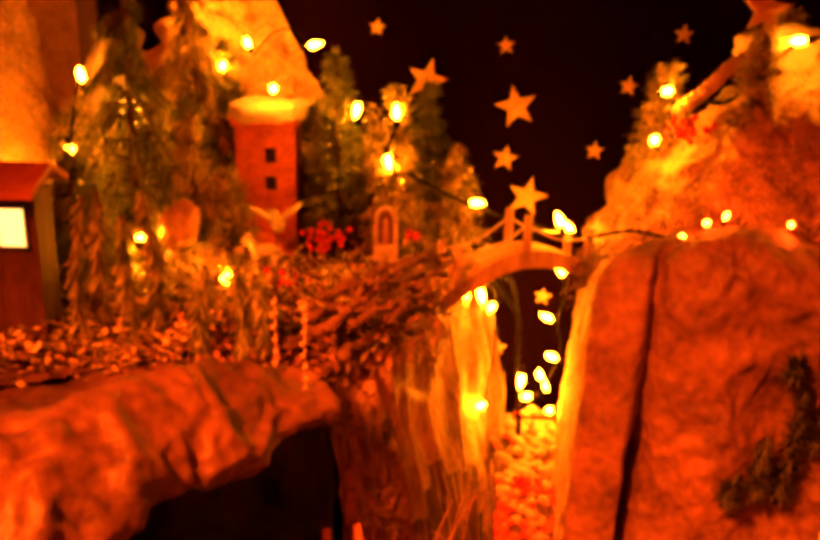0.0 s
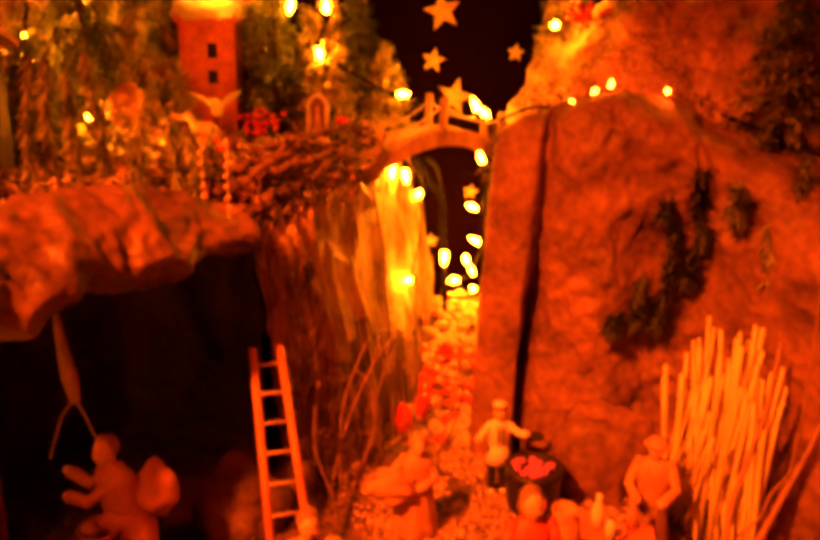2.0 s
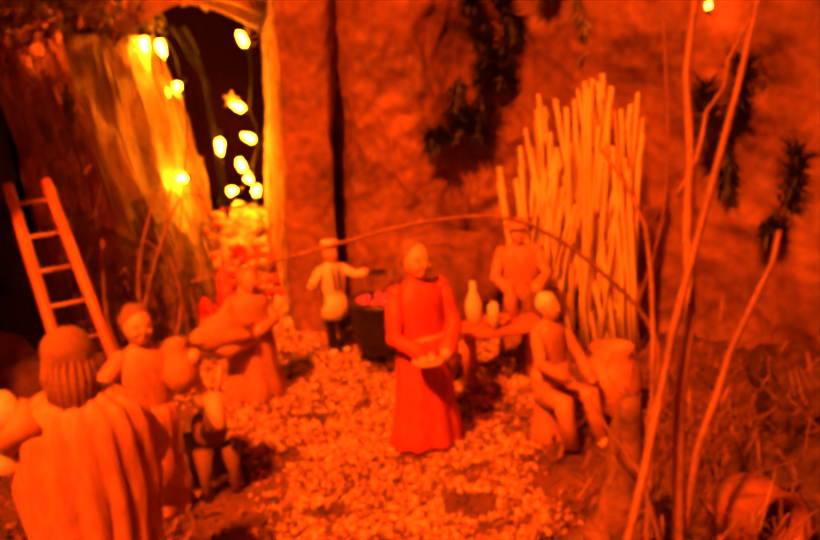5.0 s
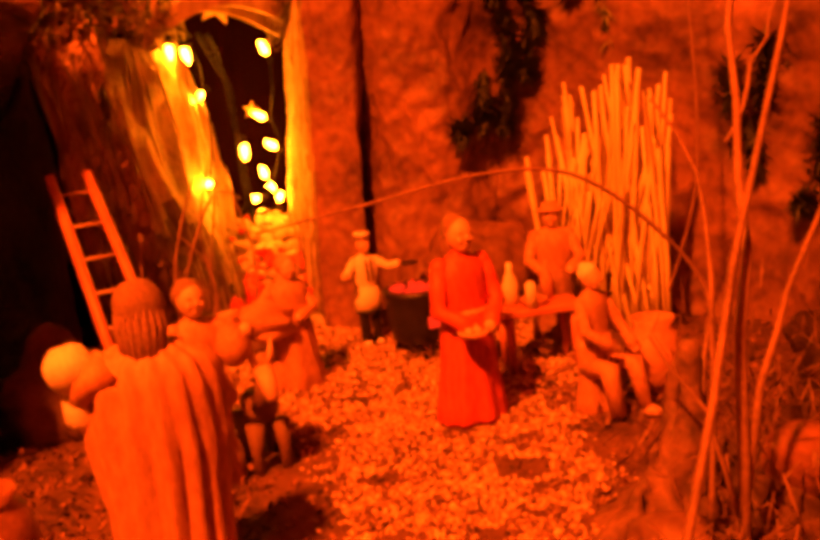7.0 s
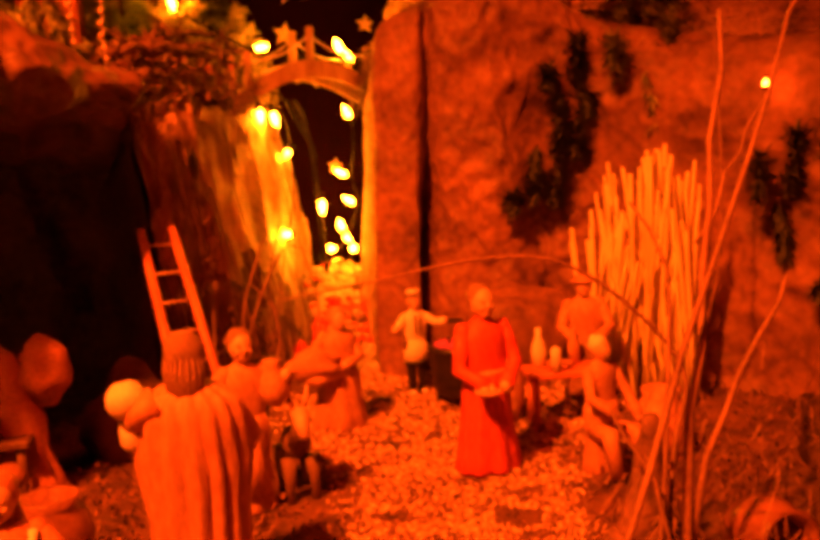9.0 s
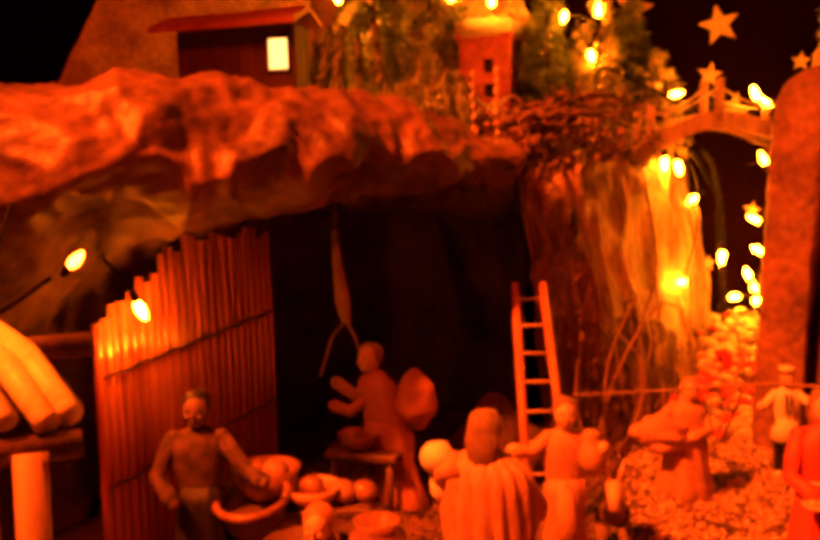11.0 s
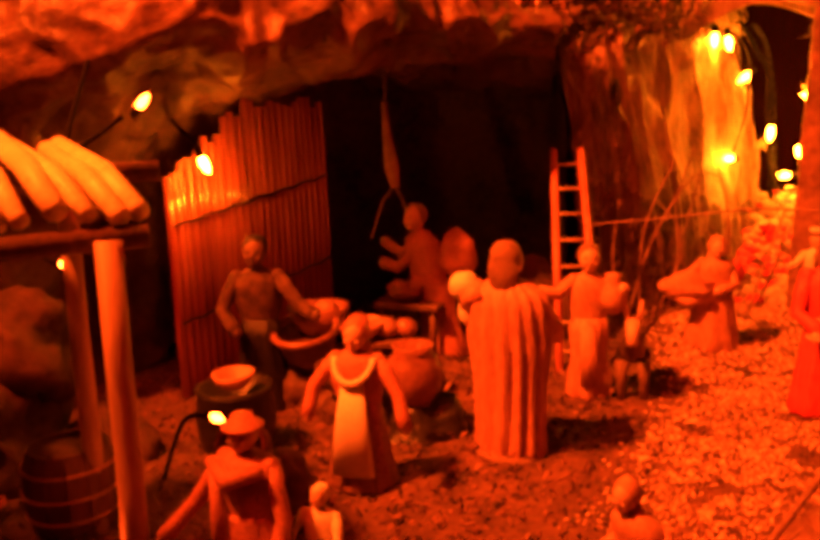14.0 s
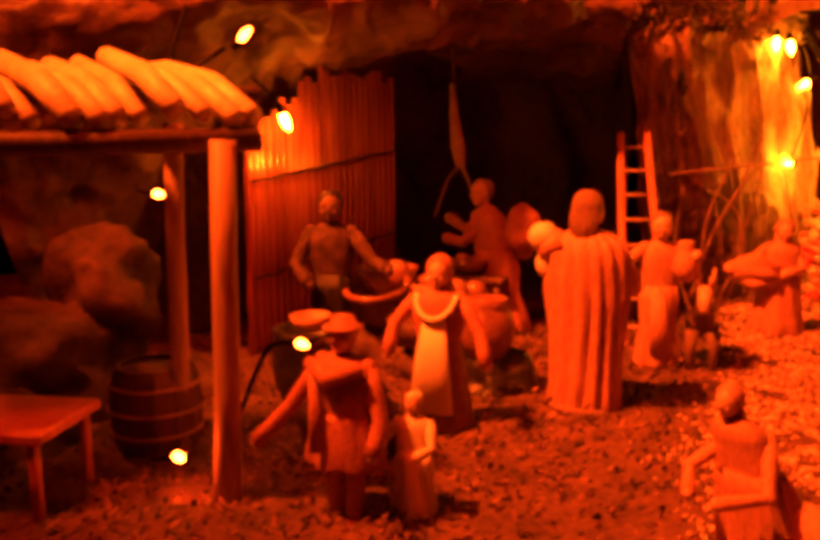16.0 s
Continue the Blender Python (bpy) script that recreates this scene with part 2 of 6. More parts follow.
def sheet(name, rows, mats, nu=90, nv=60, rough=0.008, size=0.07, label="", category="rock", kind="structure", groove=None, pick=None):
    """A draped surface through a coarse net of rows, crumpled like stiff paper."""
    net = np.array(rows, float)
    cols = np.array([[spline(net[:, j], u) for j in range(net.shape[1])] for u in np.linspace(0, 1, nu)])
    pts = np.array([[spline(cols[i], v) for v in np.linspace(0, 1, nv)] for i in range(nu)])
    du, dv = np.gradient(pts, axis=0), np.gradient(pts, axis=1)
    nrm = np.cross(du, dv)
    nrm /= np.linalg.norm(nrm, axis=2, keepdims=True) + 1e-9
    bm = bmesh.new()
    grid = []
    for i in range(nu):
        line = []
        for j in range(nv):
            p = pts[i, j]
            d = crumple(p, rough, size) if groove is None else groove(i / (nu - 1), j / (nv - 1), p)
            line.append(bm.verts.new(p + nrm[i, j] * d))
        grid.append(line)
    for i in range(nu - 1):
        for j in range(nv - 1):
            f = bm.faces.new((grid[i][j], grid[i + 1][j], grid[i + 1][j + 1], grid[i][j + 1]))
            if pick:
                f.material_index = pick(i / (nu - 1), j / (nv - 1), pts[i, j])
    ob = obj_from(bm, name, mats)
    return tagged(ob, label, category, kind=kind)


# ---- the room round the display ----
def wall(name, lo, hi, m, label):
    bm = bmesh.new()
    box(bm, lo, hi)
    return tagged(part(name, bm, m, smooth=False), label, "wall", kind="structure")


PLASTER = mat("room_plaster", (0.03, 0.025, 0.02), (0.06, 0.05, 0.04), 4, 0.9, 0.2)
wall("wall_north", (-1.6, 0.965, -0.8), (1.6, 1.06, 1.8), CLOTH, "dark cloth backdrop behind the display")
wall("wall_south", (-1.6, -2.1, -0.8), (1.6, -2.0, 1.8), PLASTER, "plain room wall")
wall("wall_west", (-1.7, -2.1, -0.8), (-1.6, 1.06, 1.8), PLASTER, "plain room wall")
wall("wall_east", (1.6, -2.1, -0.8), (1.7, 1.06, 1.8), PLASTER, "plain room wall")
wall("floor", (-1.6, -2.0, -0.9), (1.6, 0.965, -0.8), PLASTER, "plain room floor")
wall("ceiling", (-1.7, -2.1, 1.8), (1.7, 1.06, 1.9), PLASTER, "plain room ceiling")
wall("tabletop", (-0.75, -0.28, -0.05), (0.75, 0.96, -0.02), DARKWOOD, "dark wooden display table top under the landscape")


# ---- landscape ----
def ground_height(x, y):
    h = 0.004 * noise.noise(Vector((x * 9, y * 9, 0))) + 0.0035 * noise.noise(Vector((x * 42, y * 42, 3))) + 0.0018 * noise.noise(Vector((x * 110, y * 110, 6)))
    ravine = min(max(0.0, y - 0.66), 0.225) * 0.33 - 1.4 * max(0.0, y - 0.89)
    return h + (ravine if 0.0 < x < 0.3 else ravine * 0.6)


bm = bmesh.new()
N, M = 260, 230
grid = [[bm.verts.new((-0.72 + 1.44 * i / N, -0.26 + 1.21 * j / M, ground_height(-0.72 + 1.44 * i / N, -0.26 + 1.21 * j / M))) for j in range(M + 1)] for i in range(N + 1)]
for i in range(N):
    for j in range(M):
        bm.faces.new((grid[i][j], grid[i + 1][j], grid[i + 1][j + 1], grid[i][j + 1]))
tagged(part("ground", bm, SOIL), "dark mossy ground of the landscape", "ground", kind="structure")

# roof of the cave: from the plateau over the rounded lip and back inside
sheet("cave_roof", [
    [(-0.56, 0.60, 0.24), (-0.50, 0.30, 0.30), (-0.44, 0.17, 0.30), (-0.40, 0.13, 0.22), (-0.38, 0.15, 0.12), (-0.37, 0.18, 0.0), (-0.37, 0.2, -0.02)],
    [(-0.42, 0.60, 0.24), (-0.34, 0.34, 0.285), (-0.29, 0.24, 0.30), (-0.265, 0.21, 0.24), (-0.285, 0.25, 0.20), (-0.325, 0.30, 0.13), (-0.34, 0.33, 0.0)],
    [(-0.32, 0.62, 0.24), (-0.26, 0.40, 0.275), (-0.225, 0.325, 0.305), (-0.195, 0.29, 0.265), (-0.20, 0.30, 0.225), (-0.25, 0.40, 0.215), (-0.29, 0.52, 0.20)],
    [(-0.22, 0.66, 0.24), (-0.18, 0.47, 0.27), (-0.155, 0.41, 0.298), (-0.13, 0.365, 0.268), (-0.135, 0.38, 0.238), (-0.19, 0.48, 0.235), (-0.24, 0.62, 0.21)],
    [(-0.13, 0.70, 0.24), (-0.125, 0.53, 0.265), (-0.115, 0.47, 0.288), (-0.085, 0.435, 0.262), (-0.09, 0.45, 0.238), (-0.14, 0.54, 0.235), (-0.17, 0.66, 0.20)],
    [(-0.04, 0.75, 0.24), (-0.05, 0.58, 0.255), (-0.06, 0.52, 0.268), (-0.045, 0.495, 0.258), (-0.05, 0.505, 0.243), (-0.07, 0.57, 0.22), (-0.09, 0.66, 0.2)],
], SHADEROCK, 170, 150, 0.012, 0.06, "crumpled brown paper rock forming an overhanging cave roof")
# inside of the cave, its shade put into the dark paper colour
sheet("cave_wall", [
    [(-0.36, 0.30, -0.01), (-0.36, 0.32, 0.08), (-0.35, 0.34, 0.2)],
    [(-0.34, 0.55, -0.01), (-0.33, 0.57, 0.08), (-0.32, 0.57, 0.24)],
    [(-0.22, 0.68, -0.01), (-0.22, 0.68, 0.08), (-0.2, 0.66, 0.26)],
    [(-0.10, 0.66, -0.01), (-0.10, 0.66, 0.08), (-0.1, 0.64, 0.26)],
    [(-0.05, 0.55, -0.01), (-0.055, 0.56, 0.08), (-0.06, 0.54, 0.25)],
], ROCKDARK, 70, 40, 0.008, 0.06, "crumpled paper wall inside the cave, painted dark for shade")
# upper plateau behind the cave
sheet("upper_plateau", [
    [(-0.7, 0.42, 0.20), (-0.68, 0.6, 0.235), (-0.68, 0.96, 0.25)],
    [(-0.4, 0.46, 0.25), (-0.4, 0.65, 0.262), (-0.4, 0.96, 0.28)],
    [(-0.2, 0.55, 0.262), (-0.2, 0.72, 0.268), (-0.2, 0.96, 0.27)],
    [(-0.06, 0.60, 0.262), (-0.05, 0.74, 0.27), (-0.05, 0.96, 0.265)],
    [(0.02, 0.70, 0.255), (0.045, 0.79, 0.262), (0.07, 0.96, 0.255)],
], SOIL, 100, 70, 0.006, 0.05, "mossy brown upper ground with dry leaves")


def bark_relief(u, v, p):
    w = 2.2 * noise.noise(Vector((u * 2, v * 1.2, 5)))
    ridge = abs(math.sin(u * 34 + 3 * w + 1.2 * math.sin(v * 5 + u * 9)))
    q = Vector((u * 13 + 0.6 * w, v * 2.6 + 0.4 * noise.noise(Vector((u * 9, v * 3, 8))), 0.5))
    f = noise.voronoi(q)[0]
    plate = 0.009 * min(0.35, f[1] - f[0]) / 0.35
    return plate + 0.002 * ridge ** 0.6 + 0.012 * noise.noise(Vector((u * 7, v * 2.2, 0))) + 0.005 * noise.noise(Vector((u * 16, v * 7, 4))) + 0.0012 * noise.noise(Vector((u * 60, v * 8, 2)))


BARK_NET = [
    [(-0.055, 0.56, 0.262), (-0.055, 0.54, 0.23), (-0.046, 0.555, 0.15), (-0.038, 0.56, 0.07), (-0.036, 0.555, -0.01)],
    [(-0.025, 0.62, 0.262), (-0.025, 0.575, 0.235), (-0.016, 0.585, 0.16), (-0.006, 0.582, 0.07), (-0.004, 0.57, -0.01)],
    [(0.005, 0.69, 0.258), (0.005, 0.655, 0.235), (0.012, 0.655, 0.16), (0.028, 0.63, 0.07), (0.036, 0.60, -0.01)],
    [(0.03, 0.79, 0.262), (0.035, 0.755, 0.245), (0.05, 0.76, 0.16), (0.062, 0.73, 0.07), (0.072, 0.70, -0.01)],
    [(0.056, 0.87, 0.26), (0.066, 0.84, 0.245), (0.082, 0.84, 0.16), (0.088, 0.825, 0.07), (0.096, 0.79, -0.01)],
    [(0.052, 0.96, 0.26), (0.068, 0.90, 0.245), (0.09, 0.88, 0.16), (0.097, 0.872, 0.07), (0.104, 0.865, -0.01)],
    [(0.02, 0.97, 0.26), (0.03, 0.96, 0.245), (0.04, 0.95, 0.16), (0.05, 0.95, 0.07), (0.06, 0.95, -0.01)],
]


def mossy(u, v, p):
    """Dark moss on the outer end and the foot of the slab."""
    w = 0.2 * noise.noise(Vector((u * 9, v * 5, 4))) + 0.12 * noise.noise(Vector((u * 22, v * 15, 9)))
    return 1 if u + 0.7 * w < 0.02 or (1 - v) * 1.1 + u * 0.5 + 1.2 * w < 0.5 else 0


sheet("bark_wall", BARK_NET, [BARK, MOSSBARK], 190, 90, label="pale streaked bark slab standing as a cliff", category="bark", groove=bark_relief, pick=mossy)

# right-hand cliff: the ravine side, the front face, the crevice and the far right
sheet("cliff", [
    [(0.26, 0.965, 0.26), (0.205, 0.955, 0.25), (0.19, 0.955, 0.16), (0.184, 0.955, 0.08), (0.174, 0.955, -0.01)],
    [(0.24, 0.85, 0.275), (0.178, 0.845, 0.255), (0.168, 0.845, 0.17), (0.158, 0.845, 0.08), (0.151, 0.84, -0.01)],
    [(0.22, 0.73, 0.305), (0.162, 0.71, 0.295), (0.15, 0.71, 0.19), (0.144, 0.71, 0.09), (0.14, 0.71, -0.01)],
    [(0.205, 0.69, 0.325), (0.15, 0.645, 0.305), (0.14, 0.634, 0.19), (0.134, 0.634, 0.09), (0.131, 0.63, -0.01)],
    [(0.207, 0.685, 0.327), (0.156, 0.632, 0.31), (0.146, 0.622, 0.19), (0.14, 0.622, 0.09), (0.137, 0.62, -0.01)],
    [(0.215, 0.68, 0.33), (0.176, 0.622, 0.317), (0.167, 0.610, 0.19), (0.165, 0.606, 0.09), (0.162, 0.60, -0.01)],
    [(0.215, 0.675, 0.337), (0.183, 0.617, 0.32), (0.178, 0.612, 0.20), (0.171, 0.610, 0.09), (0.168, 0.605, -0.01)],
    [(0.22, 0.67, 0.34), (0.192, 0.622, 0.323), (0.189, 0.638, 0.19), (0.178, 0.644, 0.09), (0.176, 0.64, -0.01)],
    [(0.228, 0.67, 0.344), (0.2, 0.61, 0.326), (0.196, 0.612, 0.19), (0.188, 0.614, 0.09), (0.186, 0.60, -0.01)],
    [(0.24, 0.665, 0.345), (0.222, 0.60, 0.33), (0.22, 0.596, 0.19), (0.215, 0.602, 0.09), (0.216, 0.59, -0.01)],
    [(0.26, 0.66, 0.342), (0.25, 0.592, 0.33), (0.25, 0.585, 0.19), (0.25, 0.592, 0.09), (0.26, 0.58, -0.01)],
    [(0.31, 0.66, 0.335), (0.29, 0.575, 0.31), (0.29, 0.60, 0.19), (0.29, 0.60, 0.09), (0.3, 0.58, -0.01)],
    [(0.36, 0.66, 0.315), (0.335, 0.565, 0.29), (0.33, 0.57, 0.19), (0.335, 0.57, 0.09), (0.34, 0.55, -0.01)],
    [(0.44, 0.58, 0.29), (0.40, 0.50, 0.27), (0.385, 0.48, 0.18), (0.385, 0.47, 0.09), (0.38, 0.45, -0.01)],
    [(0.54, 0.42, 0.27), (0.47, 0.36, 0.25), (0.45, 0.34, 0.17), (0.43, 0.33, 0.09), (0.42, 0.32, -0.01)],
    [(0.60, 0.22, 0.24), (0.52, 0.18, 0.22), (0.48, 0.17, 0.15), (0.45, 0.17, 0.09), (0.44, 0.17, -0.01)],
    [(0.70, -0.1, 0.2), (0.60, -0.1, 0.18), (0.53, -0.1, 0.12), (0.49, -0.1, 0.07), (0.47, -0.1, -0.01)],
], [ROCK, BARK], 360, 140, 0.0085, 0.06, "crumpled brown paper cliff beside the ravine",
    groove=lambda u, v, p: crumple(p, 0.0085 * min(1.0, max(0.22, (p[0] - 0.15) / 0.07)), 0.06) + 0.0014 * noise.noise(Vector(p) * 160) + (0.0035 * abs(math.sin(p[1] * 210 + 2 * noise.noise(Vector(p) * 30))) if p[1] > 0.64 and v > 0.2 and u < 0.25 else 0),
    pick=lambda u, v, p: 1 if u < 0.25 and p[1] > 0.66 + 0.02 * noise.noise(Vector(p) * 40) and v > 0.2 else 0)
# glittering hill above the cliff
HILL_NET = [
    [(0.20, 0.95, 0.27), (0.215, 0.95, 0.30), (0.235, 0.955, 0.34), (0.27, 0.955, 0.38)],
    [(0.172, 0.77, 0.28), (0.192, 0.80, 0.322), (0.21, 0.825, 0.365), (0.28, 0.92, 0.40)],
    [(0.2, 0.70, 0.305), (0.215, 0.735, 0.35), (0.25, 0.78, 0.405), (0.33, 0.9, 0.43)],
    [(0.26, 0.67, 0.325), (0.265, 0.70, 0.37), (0.29, 0.73, 0.44), (0.36, 0.86, 0.48)],
    [(0.34, 0.66, 0.31), (0.34, 0.685, 0.37), (0.36, 0.72, 0.45), (0.43, 0.85, 0.50)],
    [(0.46, 0.60, 0.28), (0.46, 0.63, 0.36), (0.48, 0.68, 0.45), (0.54, 0.82, 0.5)],
    [(0.66, 0.42, 0.24), (0.66, 0.46, 0.32), (0.66, 0.55, 0.42), (0.7, 0.75, 0.48)],
]
sheet("upper_hill", HILL_NET, HILL, 220, 130, 0.0085, 0.03, "pale glittered paper hill above the cliff")
# snowy mountain at the back left
sheet("snow_mountain", [
    [(-0.36, 0.89, 0.25), (-0.355, 0.915, 0.33), (-0.35, 0.935, 0.37), (-0.35, 0.955, 0.41)],
    [(-0.33, 0.87, 0.26), (-0.33, 0.895, 0.38), (-0.325, 0.92, 0.47), (-0.325, 0.955, 0.50)],
    [(-0.30, 0.875, 0.26), (-0.295, 0.90, 0.37), (-0.29, 0.93, 0.43), (-0.29, 0.955, 0.46)],
    [(-0.27, 0.88, 0.26), (-0.255, 0.90, 0.38), (-0.25, 0.925, 0.50), (-0.25, 0.955, 0.57)],
    [(-0.2, 0.92, 0.26), (-0.18, 0.925, 0.36), (-0.17, 0.935, 0.45), (-0.16, 0.955, 0.53)],
    [(-0.15, 0.93, 0.26), (-0.13, 0.935, 0.34), (-0.125, 0.94, 0.42), (-0.12, 0.955, 0.45)],
    [(-0.1, 0.94, 0.25), (-0.08, 0.945, 0.32), (-0.08, 0.95, 0.37), (-0.07, 0.956, 0.40)],
], MOUNTAIN, 190, 130, 0.015, 0.05, "brown and white crumpled paper mountain against the backdrop")
sheet("snow_hill", [
    [(-0.72, 0.70, 0.24), (-0.66, 0.78, 0.42), (-0.62, 0.88, 0.62), (-0.6, 0.955, 0.7)],
    [(-0.52, 0.80, 0.25), (-0.50, 0.86, 0.42), (-0.49, 0.91, 0.56), (-0.48, 0.955, 0.6)],
    [(-0.44, 0.85, 0.25), (-0.44, 0.89, 0.40), (-0.435, 0.92, 0.50), (-0.43, 0.955, 0.53)],
    [(-0.39, 0.87, 0.25), (-0.405, 0.90, 0.36), (-0.405, 0.93, 0.42), (-0.41, 0.955, 0.45)],
    [(-0.36, 0.90, 0.25), (-0.37, 0.92, 0.30), (-0.385, 0.94, 0.34), (-0.39, 0.955, 0.36)],
], MOUNTAIN, 90, 80, 0.006, 0.05, "snowy paper slope behind the cottage")
bm = bmesh.new()
box(bm, (-0.56, 0.957, 0.2), (-0.372, 0.963, 0.62), 0, 0.001)
tagged(part("side_panel", bm, BROWNCLOTH, smooth=False), "reddish brown board behind the snowy slope", "board", kind="structure")
bm = bmesh.new()
box(bm, (-0.372, 0.953, 0.2), (-0.35, 0.963, 0.62), 0, 0.001)
tagged(part("side_post", bm, DARKWOOD, smooth=False), "dark wooden post beside the board", "post", kind="structure")


# ---- bulbs ----
def make_bulb(lit, label):
    top = thing("light_bulb", label, "light bulb", group="string of lights")
    bm = bmesh.new()
    lathe(bm, [(0.001, 0.0), (0.0028, 0.0015), (0.0036, 0.005), (0.0034, 0.009), (0.0022, 0.013), (0.0007, 0.0158)], 12)
    part("glass", bm, lit, top)
    bm = bmesh.new()
    lathe(bm, [(0.0024, -0.009), (0.003, -0.008), (0.0032, -0.001), (0.0026, 0.0008)], 10)
    part("socket", bm, WIRE, top, "dark green socket")
    return top


protos = {1.0: make_bulb(BULB, "lit glass bulb on a string of lights"), 0.62: make_bulb(PILOT, "tiny lit bulb on a thin dark cable"),
          0.8: make_bulb(AMBER, "amber lit bulb before the bamboo screen")}
used = set()


def bulb(at, way=(0, 0, 1), size=1.0):
    m = Matrix.Translation(at) @ Vector(way).to_track_quat("Z", "Y").to_matrix().to_4x4() @ pose(0, 0, -0.006)
    m = m @ Matrix.Diagonal((size, size, size, 1))
    if size not in used:
        used.add(size)
        protos[size].matrix_world = m
        return protos[size]
    ob = copy_thing(protos[size], Matrix.Identity(4))
    ob.matrix_basis = m
    return ob


for at, way in [
    ((-0.176, 0.904, 0.478), (0, -1, 0.6)), ((-0.139, 0.835, 0.436), (0.3, -1, 0.3)), ((-0.107, 0.90, 0.477), (1, -0.3, 0.2)),
    ((-0.058, 0.845, 0.417), (-0.2, -0.6, -1)), ((-0.018, 0.822, 0.415), (0, -0.4, 1)), ((-0.026, 0.822, 0.369), (0.2, -0.5, -1)),
    ((0.063, 0.845, 0.324), (1, -0.6, 0.1)), ((-0.319, 0.775, 0.382), (0.5, -0.7, -0.7)), ((-0.241, 0.735, 0.309), (-0.8, -0.5, 0.1)),
    ((-0.227, 0.745, 0.318), (0.6, -0.5, 0.5)), ((-0.313, 0.80, 0.448), (0, -0.5, 1)), ((-0.285, 0.855, 0.40), (0, -0.5, 1)), ((-0.235, 0.885, 0.41), (0, -1, 0.5)), ((-0.20, 0.89, 0.455), (0.4, -1, 0.5)), ((-0.163, 0.70, 0.281), (0.3, 1, 0.5)), ((-0.335, 0.775, 0.30), (0.3, -1, 0.5)), ((-0.235, 0.91, 0.525), (0, -1, -0.4)), ((-0.40, 0.85, 0.346), (0.5, -0.8, 0.2)), ((-0.44, 0.85, 0.346), (0.3, -1, 0)), ((0.40, 0.72, 0.485), (-0.5, -1, 0.3)), ((0.225, 0.765, 0.443), (0.2, -1, 0.2)),
    ((0.212, 0.745, 0.402), (-0.4, -1, -0.2)), ((0.322, 0.73, 0.488), (-1, -0.3, -0.1)), ((0.142, 0.80, 0.316), (-0.4, -0.2, 1)),
    ((0.153, 0.81, 0.307), (-0.5, -0.5, 0.6)), ((0.053, 0.787, 0.249), (0, -0.4, -1)), ((0.067, 0.785, 0.245), (0.2, -0.3, -1)),
    ((0.083, 0.858, 0.208), (-0.8, -0.4, -0.6)), ((0.072, 0.797, 0.122), (-0.6, -1, 0.1)),
    ((0.156, 0.858, 0.25), (-0.5, -0.3, 1)), ((0.152, 0.905, 0.182), (-1, -0.3, 0.5)), ((0.112, 0.80, 0.15), (-0.1, -0.3, -1)),
    ((0.153, 0.865, 0.15), (-0.8, -0.4, 0.5)), ((0.144, 0.885, 0.12), (-0.3, -0.5, 0.9)), ((0.15, 0.895, 0.107), (0.5, -0.5, -0.8)),
    ((0.15, 0.845, 0.096), (0, -1, 0.6)), ((0.13, 0.885, 0.094), (-1, -0.4, 0)),
]:
    bulb(at, way)
for at, way in [((0.212, 0.64, 0.339), (-0.2, -1, 0.4)), ((0.235, 0.652, 0.348), (0.2, -1, 0.5)), ((0.248, 0.648, 0.355), (0, -1, 1)), ((0.296, 0.64, 0.35), (-0.3, -1, 0.5)),
                ((-0.186, 0.155, 0.212), (1, 0, 0.9)), ((-0.142, 0.133, 0.053), (1, -0.4, 0)), ((-0.236, 0.14, 0.127), (1, -0.3, 0)), ((-0.156, 0.05, 0.02), (1, -0.6, 0.1)),
                ((0.40, 0.44, 0.235), (-0.6, -1, 0.3))]:
    bulb(at, way, 0.62)
bulb((-0.243, 0.281, 0.167), (0.3, 0.3, -1), 0.8)


# ---- stars on the backdrop ----
def star(at, size, turn=0.0, depth=0.004):
    bm = bmesh.new()
    tip, dent = size / 2, size / 2 * 0.42
    ring = []
    for k in range(10):
        r, a = (tip if k % 2 == 0 else dent), math.pi / 2 + k * math.pi / 5
        ring.append((r * math.cos(a), r * math.sin(a)))
    front = [bm.verts.new((x, 0.0, z)) for x, z in ring]
    back = [bm.verts.new((x, depth, z)) for x, z in ring]
    mid = bm.verts.new((0, -size * 0.05, 0))
    for k in range(10):
        bm.faces.new((mid, front[k], front[(k + 1) % 10]))
        bm.faces.new((front[k], back[k], back[(k + 1) % 10], front[(k + 1) % 10]))
    bm.faces.new(back)
    ob = part("star", bm, GOLD, smooth=False)
    ob.matrix_world = pose(*at, 0, turn, 0)
    return tagged(ob, "gold glittered five-pointed star on the dark cloth backdrop", "star", "stars on the backdrop")


for x, z, s, turn in [(0.112, 0.412, 0.049, -12), (0.102, 0.354, 0.031, 10), (0.203, 0.364, 0.0225, 5), (0.129, 0.31, 0.048, 14), (0.012, 0.44, 0.049, 15), (-0.044, 0.496, 0.02, 8),
                      (0.098, 0.478, 0.021, -6), (0.236, 0.436, 0.022, 8), (0.292, 0.492, 0.022, 4), (0.153, 0.19, 0.021, 10), (0.103, 0.125, 0.02, 5)]:
    star((x, 0.958, z), s, turn)
ob = star((0.289, 0.722, 0.512), 0.042, 6)
ob["label"] = "gold star on top of a fir tree"



